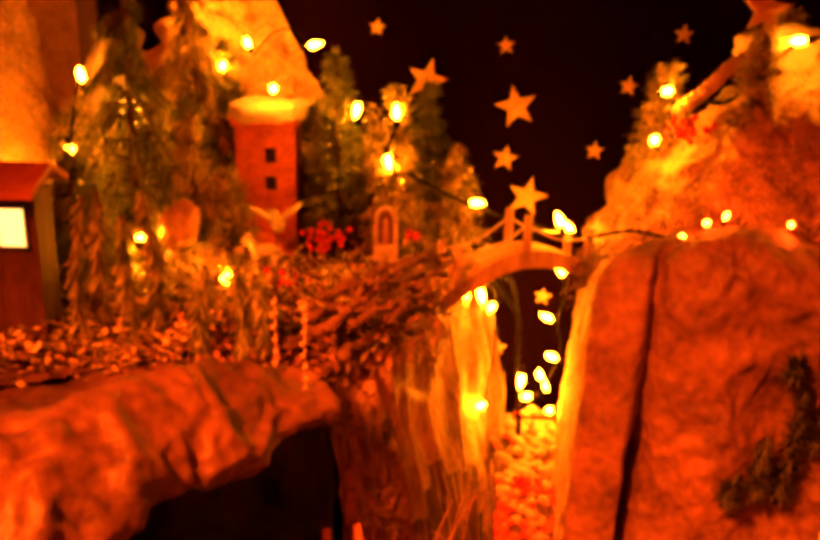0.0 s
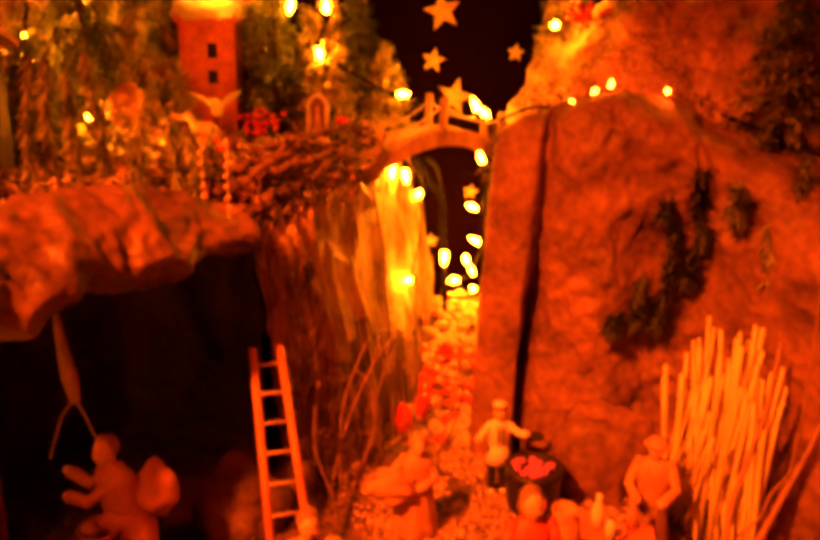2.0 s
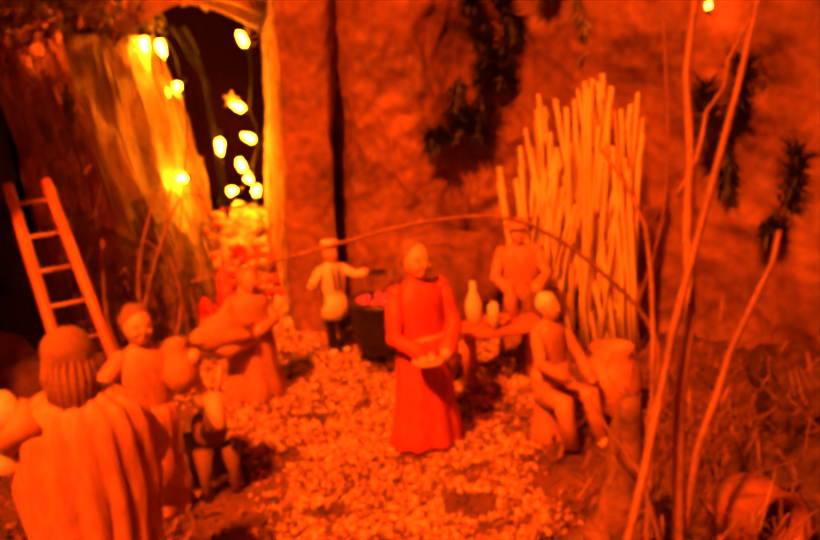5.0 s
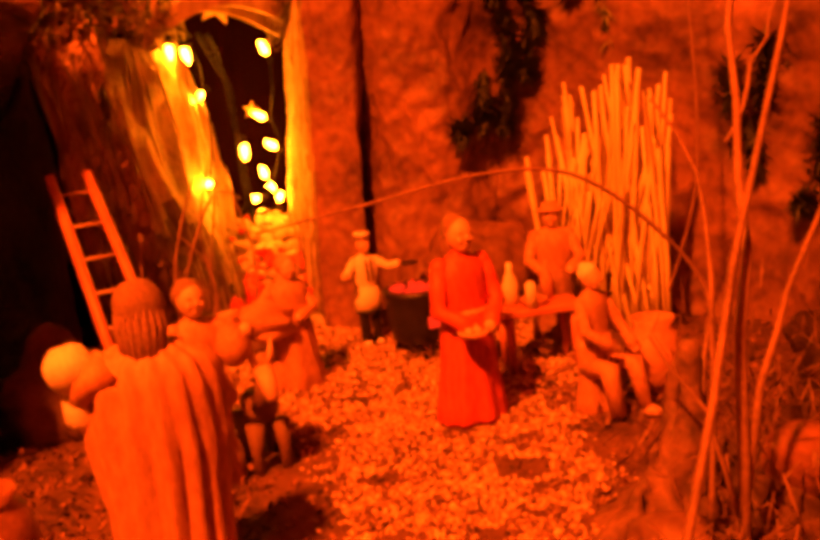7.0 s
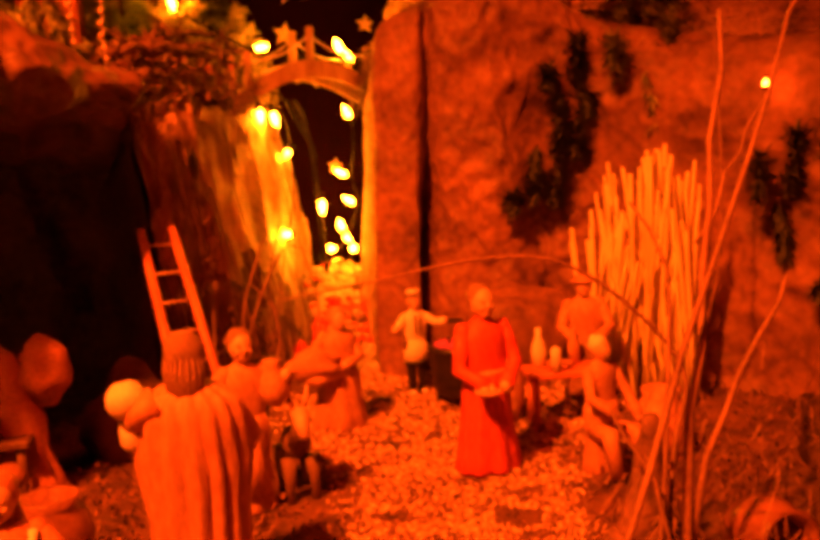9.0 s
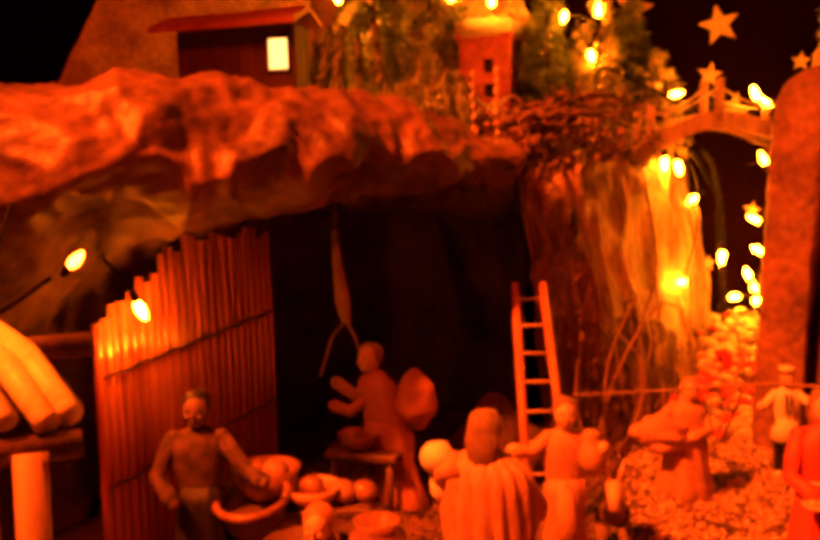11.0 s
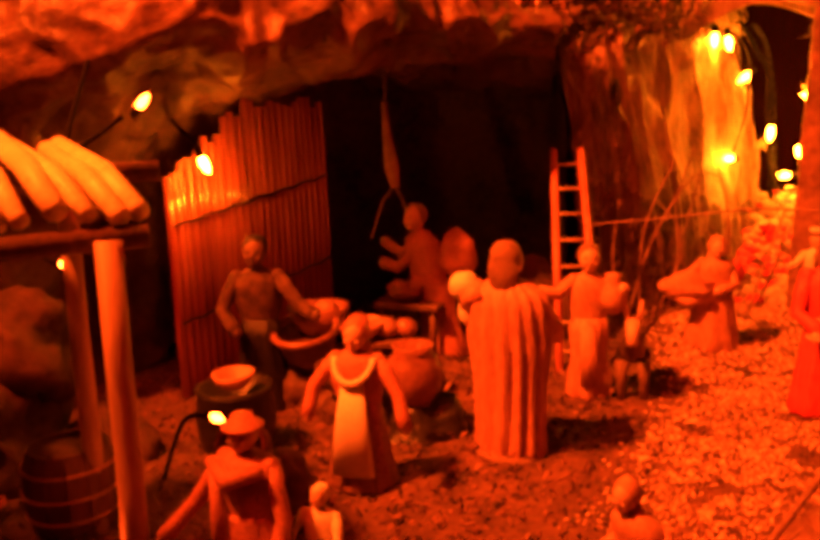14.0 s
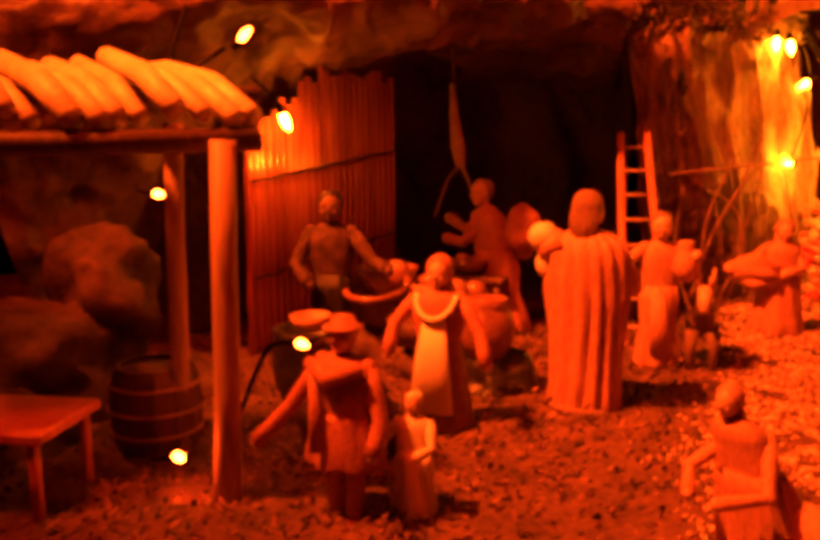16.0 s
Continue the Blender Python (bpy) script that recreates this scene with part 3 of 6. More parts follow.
# ---- bridge ----
def bridge():
    top = thing("footbridge", "arched wooden footbridge with posts and rope rail over the ravine", "bridge")
    a, b = Vector((0.018, 0.735, 0.257)), Vector((0.172, 0.80, 0.268))
    side = Vector((-(b - a).y, (b - a).x, 0)).normalized()

    def at(u, off=0.0, up=0.0):
        return a.lerp(b, u) + side * off + Vector((0, 0, 0.03 * math.sin(math.pi * u) + up))
    for off in (-0.018, 0.018):
        bm = bmesh.new()
        n = 16
        rows = []
        for k in range(n + 1):
            u = k / n
            rows.append([bm.verts.new(at(u, off + s, h)) for s, h in ((-0.003, -0.011), (0.003, -0.011), (0.003, 0.005), (-0.003, 0.005))])
        for r, q in zip(rows, rows[1:]):
            for k in range(4):
                bm.faces.new((r[k], r[(k + 1) % 4], q[(k + 1) % 4], q[k]))
        bm.faces.new(rows[0]), bm.faces.new(rows[-1])
        part("side_beam", bm, WOOD, top, smooth=False)
    for k in range(20):
        bm = bmesh.new()
        p, q = at((k + 0.08) / 20, 0, 0.002), at((k + 0.92) / 20, 0, 0.002)
        d = (q - p) / 2
        vs = []
        for h in (0, 0.004):
            for s, e in ((-1, -1), (1, -1), (1, 1), (-1, 1)):
                vs.append(bm.verts.new((p + q) / 2 + d * s + side * 0.0155 * e + Vector((0, 0, h))))
        for f in ((0, 1, 2, 3), (4, 5, 6, 7), (0, 1, 5, 4), (1, 2, 6, 5), (2, 3, 7, 6), (3, 0, 4, 7)):
            bm.faces.new([vs[i] for i in f])
        part("plank", bm, WOOD, top, smooth=False)
    tops = {}
    for off in (-0.018, 0.018):
        for u in (0.1, 0.52, 0.92):
            bm = bmesh.new()
            p = at(u, off, -0.004)
            tube(bm, [p, p + Vector((0, 0, 0.02)), p + Vector((0.0006, 0, 0.042))], [0.0042, 0.0042, 0.0038], 8)
            part("post", bm, WOOD, top)
            tops[off, u] = p + Vector((0, 0, 0.034))
        bm = bmesh.new()
        for u0, u1 in ((0.1, 0.52), (0.52, 0.92)):
            p, q = tops[off, u0], tops[off, u1]
            tube(bm, [p.lerp(q, k / 8) - Vector((0, 0, 0.008 * math.sin(math.pi * k / 8))) for k in range(9)], 0.0009, 6)
        part("rope_rail", bm, PALE, top, "thin cord rail")


bridge()


# ---- ladder ----
def ladder():
    top = thing("ladder", "small red-stained wooden ladder leaning on the bark cliff", "ladder")
    foot, head = Vector((-0.0125, 0.403, 0.0)), Vector((-0.0458, 0.513, 0.156))
    w = Vector((0.0105, 0.003, 0))
    for s in (-1, 1):
        bm = bmesh.new()
        tube(bm, [foot + w * s * 1.4, head + w * s], 0.0032, 6)
        part("rail", bm, REDWOOD, top)
    for k in range(8):
        bm = bmesh.new()
        p = foot.lerp(head, (k + 0.7) / 8.3)
        q = w * (1.4 - 0.4 * (k + 0.7) / 8.3)
        tube(bm, [p - q, p + q], 0.0011, 6)
        part("rung", bm, WOOD, top)


ladder()
bm = bmesh.new()
ball(bm, (0, 0, 0), 0.0075, 0, (0.75, 0.35, 1.5), 14, 0.5)
ob = part("knot_hole", bm, BLACK)
ob.matrix_world = pose(-0.016, 0.579, 0.2, 0, 0, 60)
tagged(ob, "dark knot hole in the pale bark", "knot", kind="structure")


# ---- reed fence ----
fence = thing("reed_fence", "fence of uneven dry yellow reeds standing against the cliff", "fence")
rng = random.Random(4)
for k in range(84):
    u = (k + rng.random()) / 84
    back = k % 3 == 0
    base = Vector((0.296, 0.542, 0.0)).lerp(Vector((0.324, 0.425, 0.0)), u) + Vector((0.008 if back else rng.uniform(-0.006, 0.004), 0, 0))
    h = 0.128 + 0.06 * math.sin(math.pi * (0.02 + 0.7 * u)) ** 2
    h *= rng.uniform(0.72, 0.9) if back else rng.uniform(0.86, 1.06)
    sway = rng.gauss(0, 0.016) if rng.random() < 0.55 else rng.choice((-1, 1)) * rng.uniform(0.025, 0.05)
    tip = base + Vector((rng.uniform(-0.01, 0.014), sway, h))
    tip.y = min(max(tip.y, 0.425 + rng.uniform(-0.006, 0.004)), 0.548)
    r = rng.uniform(0.0013, 0.0024)
    if k % 4 == 1:
        tip = base + Vector((-0.004, (0.055 if base.y < 0.485 else -0.055) * rng.uniform(0.5, 1.0), h * rng.uniform(0.6, 0.85)))
        base = base + Vector((-0.006, 0, 0))
        r *= 0.75
    pts = [base, base.lerp(tip, 0.35) + Vector((rng.uniform(-0.002, 0.002), rng.gauss(0, 0.0015), 0)), base.lerp(tip, 0.7), tip]
    radii = [r, r * rng.uniform(0.9, 1.1), r, r * 0.85]
    if k % 13 == 5:
        pts += [tip + Vector((0.001, -0.004, 0.001)), tip + Vector((0.001, -0.007, -0.03))]
        radii += [r * 0.8, r * 0.7]
    bm = bmesh.new()
    tube(bm, pts, radii, 6, flat=rng.uniform(0.6, 1.0))
    part("reed", bm, REED, fence)


# ---- greenery ----
def blades(name, quads, mats, parent=None, label=""):
    """Many thin needles or leaves as one mesh: quads of (root, tip, half width)."""
    vs, fs = [], []
    for root, tip, w in quads:
        d = tip - root
        side = d.cross(Vector((0.3, 0.2, 1))).normalized() * w
        i = len(vs)
        vs += [root - side * 0.6, root + side * 0.6, root + d * 0.55 + side, tip, root + d * 0.55 - side]
        fs.append((i, i + 1, i + 2, i + 3, i + 4))
    me = bpy.data.meshes.new(name)
    me.from_pydata(vs, [], fs)
    me.materials.append(mats)
    ob = new(name, me)
    if parent is not None:
        ob.parent = parent
    if label:
        ob["label"] = label
    return ob


def needles(rng, a, b, n, length, w, quads, droop=0.0):
    d = (b - a).normalized()
    for k in range(n):
        p = a.lerp(b, (k + rng.random()) / n)
        s = Vector((rng.gauss(0, 1), rng.gauss(0, 1), rng.gauss(0, 1)))
        s = (s - d * s.dot(d)).normalized()
        quads.append((p, p + (s * rng.uniform(0.3, 1.0) + d * rng.uniform(0.2, 1.0) + Vector((0, 0, -droop * rng.uniform(0.3, 1.6)))).normalized() * length * rng.uniform(0.5, 1.4), w))


def conifer(at, h, r, needle=None, seed=0, label="small green artificial fir tree", droop=0.25, dense=1.0, length=0.009, group="fir trees"):
    rng = random.Random(seed)
    top = thing("fir_tree", label, "tree", pose(*at), group)
    bm = bmesh.new()
    tube(bm, [(0, 0, -0.006), (0.001, 0, h * 0.5), (0, 0, h * 0.97)], [0.0035, 0.0022, 0.0008], 6)
    part("trunk", bm, DARKWOOD, top)
    quads = []
    nb = int(120 * dense * (0.5 + h / 0.3))
    for k in range(nb):
        f = 0.05 + 0.93 * (k + rng.random()) / nb
        a = rng.uniform(0, 2 * math.pi)
        ln = r * (1 - f) ** 0.75 * rng.uniform(0.65, 1.15) + 0.004
        p = Vector((0, 0, h * f))
        q = p + Vector((math.cos(a) * ln, math.sin(a) * ln, ln * rng.uniform(-0.45, 0.25)))
        needles(rng, p.lerp(q, 0.15), q, int(12 + 1000 * ln), length, 0.0009, quads, droop)
    blades("crown", quads, needle or NEEDLE, top)
    return top


def spray(at, ends, needle, seed, label, length=0.016, n=90, droop=0.5):
    """A drooping pine spray: twigs with long needles."""
    rng = random.Random(seed)
    top = thing("pine_spray", label, "branch", pose(*at), "pine sprays")
    bm, quads = bmesh.new(), []
    for e in ends:
        e = Vector(e)
        pts = [Vector((e.x * 0.75, e.y * 0.6, 0.01 * math.sin(e.x * 300))), Vector((e.x * 1.05, e.y, e.z * 0.5)), e]
        tube(bm, pts, [0.0018, 0.0013, 0.0006], 5)
        for a, b in zip(pts, pts[1:]):
            needles(rng, a, b, n, length, 0.0009, quads, droop)
    part("twig", bm, DARKWOOD, top)
    blades("needle_tuft", quads, needle, top)
    return top


for i, (x, y, z, h, r, m, d) in enumerate([
    (-0.08, 0.865, 0.262, 0.212, 0.04, NEEDLE, 1.5), (-0.019, 0.845, 0.262, 0.182, 0.036, GOLDNEEDLE, 1.5), (0.013, 0.90, 0.26, 0.185, 0.04, NEEDLE, 1.4),
    (0.045, 0.885, 0.258, 0.12, 0.036, GOLDNEEDLE, 1.3), (-0.045, 0.90, 0.262, 0.155, 0.036, GOLDNEEDLE, 1.2), (-0.105, 0.90, 0.262, 0.16, 0.03, NEEDLE, 1.2),
    (-0.225, 0.84, 0.262, 0.17, 0.045, NEEDLE, 1.6), (-0.30, 0.72, 0.262, 0.13, 0.05, NEEDLE, 1.5), (-0.20, 0.90, 0.268, 0.22, 0.04, NEEDLE, 1.2), (-0.335, 0.84, 0.268, 0.16, 0.05, GOLDNEEDLE, 1.8), (-0.365, 0.875, 0.268, 0.14, 0.03, NEEDLE, 1.4), (-0.30, 0.88, 0.268, 0.21, 0.05, GOLDNEEDLE, 1.6), (-0.245, 0.88, 0.268, 0.2, 0.045, GOLDNEEDLE, 1.5), (-0.185, 0.815, 0.262, 0.1, 0.035, GOLDNEEDLE, 1.6),
    (0.290, 0.725, 0.415, 0.085, 0.02, GOLDNEEDLE, 1.3), (0.235, 0.80, 0.365, 0.105, 0.034, GOLDNEEDLE, 1.4), (0.40, 0.635, 0.25, 0.2, 0.06, NEEDLE, 1.8), (0.35, 0.83, 0.44, 0.08, 0.04, GOLDNEEDLE, 1.2),
]):
    conifer((x, y, z), h, r, m, i, "small artificial fir tree with gold-tipped needles" if m is GOLDNEEDLE else "small dark green artificial fir tree", dense=d)
for i, (at, ends, m) in enumerate([
    ((-0.215, 0.58, 0.375), [(0.015, -0.02, -0.115), (-0.02, -0.02, -0.1), (0.03, 0.0, -0.09), (0.0, -0.03, -0.05), (-0.012, 0.0, -0.11)], NEEDLE),
    ((-0.135, 0.565, 0.335), [(0.02, -0.02, -0.065), (0.035, -0.02, -0.055), (-0.01, -0.02, -0.06), (0.005, 0, 0.02)], NEEDLE),
    ((0.262, 0.588, 0.145), [(0.008, -0.01, 0.03), (0.025, -0.01, 0.02), (0.03, -0.008, 0.06), (-0.012, -0.01, 0.012)], DARKNEEDLE),
    ((0.285, 0.585, 0.19), [(0.01, -0.008, 0.05), (0.025, -0.008, 0.01), (-0.015, -0.01, -0.01), (0.03, -0.008, 0.08)], DARKNEEDLE),
    ((0.30, 0.58, 0.25), [(0.01, -0.008, 0.04), (-0.015, -0.006, 0.01), (0.02, -0.008, -0.02)], DARKNEEDLE),
    ((0.40, 0.44, 0.15), [(0.01, -0.02, 0.05), (-0.02, -0.02, 0.03), (0.03, -0.02, 0.06), (0.0, -0.02, -0.04)], DARKNEEDLE),
    ((0.42, 0.40, 0.09), [(0.0, -0.02, 0.05), (-0.02, -0.02, 0.0), (0.02, -0.02, 0.04)], DARKNEEDLE),
    ((0.36, 0.56, 0.26), [(0.02, -0.02, 0.04), (-0.03, -0.02, 0.02), (0.05, -0.02, 0.0), (0.0, -0.03, -0.05)], NEEDLE),
]):
    spray(at, ends, m, 50 + i, "spray of long green pine needles" if m is NEEDLE else "dark spray of pine needles in the rock", n=200 if m is DARKNEEDLE else 260, length=0.014 if m is DARKNEEDLE else 0.015)


def long_pine(at, h, r, seed, needle, tiers=9):
    """A pine with drooping long-needled branches."""
    rng = random.Random(seed)
    top = thing("pine_tree", "dark artificial pine with drooping long needles", "tree", pose(*at), "fir trees")
    bm = bmesh.new()
    tube(bm, [(0, 0, -0.01), (0.003, 0, h * 0.5), (0, 0.002, h)], [0.004, 0.003, 0.001], 7)
    quads = []
    for k in range(tiers * 5):
        f = 0.12 + 0.86 * (k + rng.random()) / (tiers * 5)
        a, ln = rng.uniform(0, 6.283), r * (1.05 - f) ** 0.6 * rng.uniform(0.55, 1.1)
        p = Vector((0, 0, h * f))
        c, s = math.cos(a) * ln, math.sin(a) * ln
        pts = [p, p + Vector((c * 0.5, s * 0.5, ln * rng.uniform(-0.05, 0.25))), p + Vector((c, s, -ln * rng.uniform(0.2, 0.9)))]
        tube(bm, pts, [0.0014, 0.001, 0.0005], 5)
        for q, w in zip(pts, pts[1:]):
            needles(rng, q, w, 46, 0.016, 0.0008, quads, 0.55)
    part("trunk", bm, DARKWOOD, top)
    blades("crown", quads, needle, top)


long_pine((-0.268, 0.79, 0.262), 0.255, 0.075, 5, NEEDLE, 14)
long_pine((-0.215, 0.81, 0.262), 0.15, 0.05, 6, GOLDNEEDLE, 8)
long_pine((-0.225, 0.872, 0.268), 0.27, 0.055, 8, GOLDNEEDLE, 13)


def litter(name, n, spots, mats, size, label, seed, category="leaves", slim=1.0):
    """Dry leaves or chips strewn over spots of (x, y, z, spread x, spread y, spread z)."""
    rng = random.Random(seed)
    quads = []
    for _ in range(n):
        x, y, z, sx, sy, sz = rng.choice(spots)
        p = Vector((x + rng.uniform(-sx, sx), y + rng.uniform(-sy, sy), z + rng.uniform(-sz, sz)))
        d = Vector((rng.gauss(0, 1), rng.gauss(0, 1), rng.gauss(0, 0.7))).normalized() * size * rng.uniform(0.5, 1.3)
        quads.append((p, p + d, size * rng.uniform(0.2, 0.4) * slim))
    return tagged(blades(name, quads, mats), label, category, kind="stuff")


litter("dry_leaves", 3200, [(-0.3, 0.62, 0.27, 0.12, 0.08, 0.012), (-0.22, 0.56, 0.272, 0.07, 0.04, 0.015), (-0.1, 0.74, 0.275, 0.08, 0.06, 0.01), (-0.18, 0.66, 0.285, 0.07, 0.06, 0.02), (-0.18, 0.62, 0.30, 0.05, 0.04, 0.03), (-0.1, 0.63, 0.285, 0.05, 0.06, 0.015)], GOLDNEEDLE, 0.009, "gold and brown dry leaves on the upper ground", 3)
litter("brown_leaves", 1800, [(-0.26, 0.58, 0.27, 0.12, 0.06, 0.01), (-0.1, 0.56, 0.268, 0.05, 0.04, 0.01), (-0.07, 0.76, 0.272, 0.08, 0.05, 0.008), (-0.1, 0.66, 0.285, 0.06, 0.06, 0.015), (-0.03, 0.66, 0.272, 0.05, 0.06, 0.01), (-0.13, 0.58, 0.28, 0.04, 0.03, 0.01)], LEAF, 0.008, "brown and orange dry leaves and bark chips", 4)
litter("root_fringe", 1700, [(-0.03, 0.55, 0.09, 0.012, 0.012, 0.08), (0.02, 0.60, 0.05, 0.02, 0.015, 0.04), (-0.045, 0.545, 0.235, 0.02, 0.012, 0.02), (-0.02, 0.56, 0.16, 0.014, 0.012, 0.06), (0.0, 0.565, 0.06, 0.02, 0.02, 0.05), (0.05, 0.60, 0.03, 0.05, 0.03, 0.03)], DRIFT, 0.013, "dark dry roots and moss fringing the bark", 8, "moss", 0.12)
litter("dry_grass", 1100, [(0.2, 0.21, 0.02, 0.06, 0.05, 0.02), (0.27, 0.25, 0.03, 0.06, 0.06, 0.03), (0.32, 0.18, 0.03, 0.07, 0.08, 0.03), (0.16, 0.145, 0.01, 0.03, 0.03, 0.012)], TWIG, 0.02, "dry brown grass on the mound", 9, "grass", 0.1)
litter("ground_moss", 2600, [(-0.09, 0.2, 0.004, 0.1, 0.1, 0.004), (0.0, 0.2, 0.003, 0.06, 0.14, 0.003), (-0.04, 0.42, 0.004, 0.06, 0.1, 0.004), (0.26, 0.3, 0.004, 0.08, 0.08, 0.005), (-0.15, 0.38, 0.004, 0.1, 0.08, 0.004), (-0.12, 0.06, 0.003, 0.08, 0.06, 0.003)], DARKCHIP, 0.007, "dark dry moss and bark shreds on the soil", 15, "moss", 0.5)
litter("bramble", 420, [(0.166, 0.775, 0.266, 0.016, 0.014, 0.022), (0.178, 0.75, 0.285, 0.014, 0.02, 0.014)], DRIFT, 0.016, "dark tangled bramble at the end of the footbridge", 18, "bramble", 0.16)
litter("moss_tufts", 2100, [(-0.02, 0.61, 0.262, 0.045, 0.05, 0.018), (0.02, 0.72, 0.262, 0.03, 0.04, 0.015), (0.18, 0.71, 0.295, 0.025, 0.05, 0.012), (0.27, 0.665, 0.335, 0.09, 0.015, 0.01), (0.174, 0.79, 0.272, 0.014, 0.03, 0.014), (0.17, 0.765, 0.275, 0.012, 0.012, 0.016)], DRIFT, 0.011, "dark dry moss along the cliff edges", 5, "moss", 0.3)


net = np.array(BARK_NET, float)
rng = random.Random(77)
for name, m, n in (("bark_slivers", BARK, 110),):
    quads = []
    for _ in range(n):
        u, v = rng.uniform(0.02, 0.8), rng.uniform(0.05, 0.85)
        col = np.array([spline(net[:, j], u) for j in range(net.shape[1])])
        nxt = np.array([spline(net[:, j], u + 0.02) for j in range(net.shape[1])])
        p, q, r = spline(col, v), spline(nxt, v), spline(col, min(1, v + rng.uniform(0.08, 0.24)))
        out = Vector(np.cross(q - p, r - p)).normalized()
        if out.y > 0:
            out = -out
        quads.append((Vector(p) + out * rng.uniform(0.003, 0.006), Vector(r) + out * rng.uniform(0.003, 0.007) + Vector((rng.uniform(-0.004, 0.004), 0, 0)), rng.uniform(0.001, 0.0035)))
    tagged(blades(name, quads, m), "loose bark strips peeling from the slab", "bark", kind="stuff")


FOIL = mat("crumpled_foil", (0.5, 0.42, 0.3), (0.85, 0.8, 0.7), 90, 0.18, 0.6, metal=1.0)
litter("foil_scraps", 90, [(0.222, 0.43, 0.012, 0.018, 0.012, 0.01), (0.178, 0.49, 0.006, 0.022, 0.01, 0.005), (-0.2, 0.25, 0.004, 0.03, 0.03, 0.003)], FOIL, 0.008, "small shiny crumpled foil scraps on the ground", 19, "foil", 1.0)

# specks of glitter and dry moss on the upper hill
net = np.array(HILL_NET, float)
rng = random.Random(78)
for name, m, n, lo, hi, size, label, cat in (("glitter_flakes", GOLD, 1300, 0.03, 0.95, 0.003, "gold glitter flakes on the upper hill", "glitter"),
                                             ("hill_moss", DRIFT, 1100, 0.42, 0.95, 0.006, "dark dry moss clinging to the upper hill", "moss")):
    quads = []
    for _ in range(n):
        u, v = rng.uniform(lo, hi), rng.uniform(0.02, 0.85)
        if cat == "moss" and noise.noise(Vector((u * 9, v * 6, 3))) < 0.0:
            continue
        p = Vector(spline(np.array([spline(net[:, j], u) for j in range(net.shape[1])]), v)) + Vector((0, -0.006, 0.005))
        d = Vector((rng.gauss(0, 1), rng.gauss(0, 0.5), rng.gauss(0, 1))).normalized() * size * rng.uniform(0.5, 1.3)
        quads.append((p, p + d, size * (0.35 if cat == "glitter" else 0.12)))
    tagged(blades(name, quads, m), label, cat, kind="stuff")


# ---- gravel and path ----
def pebbles(name, spots, mats, label, seed, lo, hi, category="gravel"):
    rng = random.Random(seed)
    vs, fs = [], []
    octa = [(1, 0, 0), (0, 1, 0), (-1, 0, 0), (0, -1, 0), (0, 0, 1), (0, 0, -1)]
    tri = [(0, 1, 4), (1, 2, 4), (2, 3, 4), (3, 0, 4), (1, 0, 5), (2, 1, 5), (3, 2, 5), (0, 3, 5)]
    for x, y in spots:
        r = rng.uniform(lo, hi)
        rot = Euler([rng.uniform(0, 6.3) for _ in range(3)]).to_matrix()
        s = (rng.uniform(0.6, 1.3), rng.uniform(0.6, 1.3), rng.uniform(0.4, 0.8))
        i = len(vs)
        c = Vector((x, y, ground_height(x, y) + r * 0.3))
        vs += [c + rot @ Vector([o[j] * s[j] * r for j in range(3)]) for o in octa]
        fs += [tuple(i + j for j in t) for t in tri]
    me = bpy.data.meshes.new(name)
    me.from_pydata(vs, [], fs)
    me.materials.append(mats)
    return tagged(new(name, me), label, category, kind="stuff")


rng = random.Random(11)
spots = []
while len(spots) < 24000:
    x, y = rng.uniform(-0.1, 0.36), rng.uniform(-0.02, 0.66)
    edge = noise.noise(Vector((x * 9, y * 9, 2))) * 0.04 + rng.gauss(0, 0.008)
    left = 0.05 if y < 0.4 else 0.05 - 0.2 * (y - 0.4)
    right = 0.16 + 0.55 * max(0.0, y - 0.25)
    if left - edge < x < min(0.29, right) + edge and noise.noise(Vector((x * 40, y * 40, 9))) > -0.5 + 0.3 * rng.random():
        spots.append((x, y))
pebbles("gravel", spots, GRAVEL, "orange wood-chip gravel strewn over the ground", 12, 0.0009, 0.0021)
spots = [(rng.uniform(-0.34, 0.4), rng.uniform(-0.2, 0.6)) for _ in range(10000)]
pebbles("dark_chips", spots, DARKCHIP, "brown chips and moss on the ground", 13, 0.001, 0.0024)

path = thing("stone_path", "path of pale and red pebbles running up the ravine", "path", kind="structure")
rng = random.Random(14)
stone_mesh = []
for k in range(5):
    bm = bmesh.new()
    bmesh.ops.create_icosphere(bm, subdivisions=1, radius=1)
    for v in bm.verts:
        v.co *= 1 + 0.3 * noise.noise(v.co * 1.2 + Vector((k * 9, 0, 0)))
        v.co.z *= 0.6
    ob = part("pebble", bm, STONE, path)
    me2 = ob.data.copy()
    me2.materials.clear()
    me2.materials.append(REDSTONE)
    stone_mesh.append((ob.data, me2))
    x, y = 0.125, 0.75 + 0.01 * k
    ob.matrix_local = pose(x, y, ground_height(x, y) + 0.002) @ Matrix.Diagonal((0.005, 0.005, 0.005, 1))
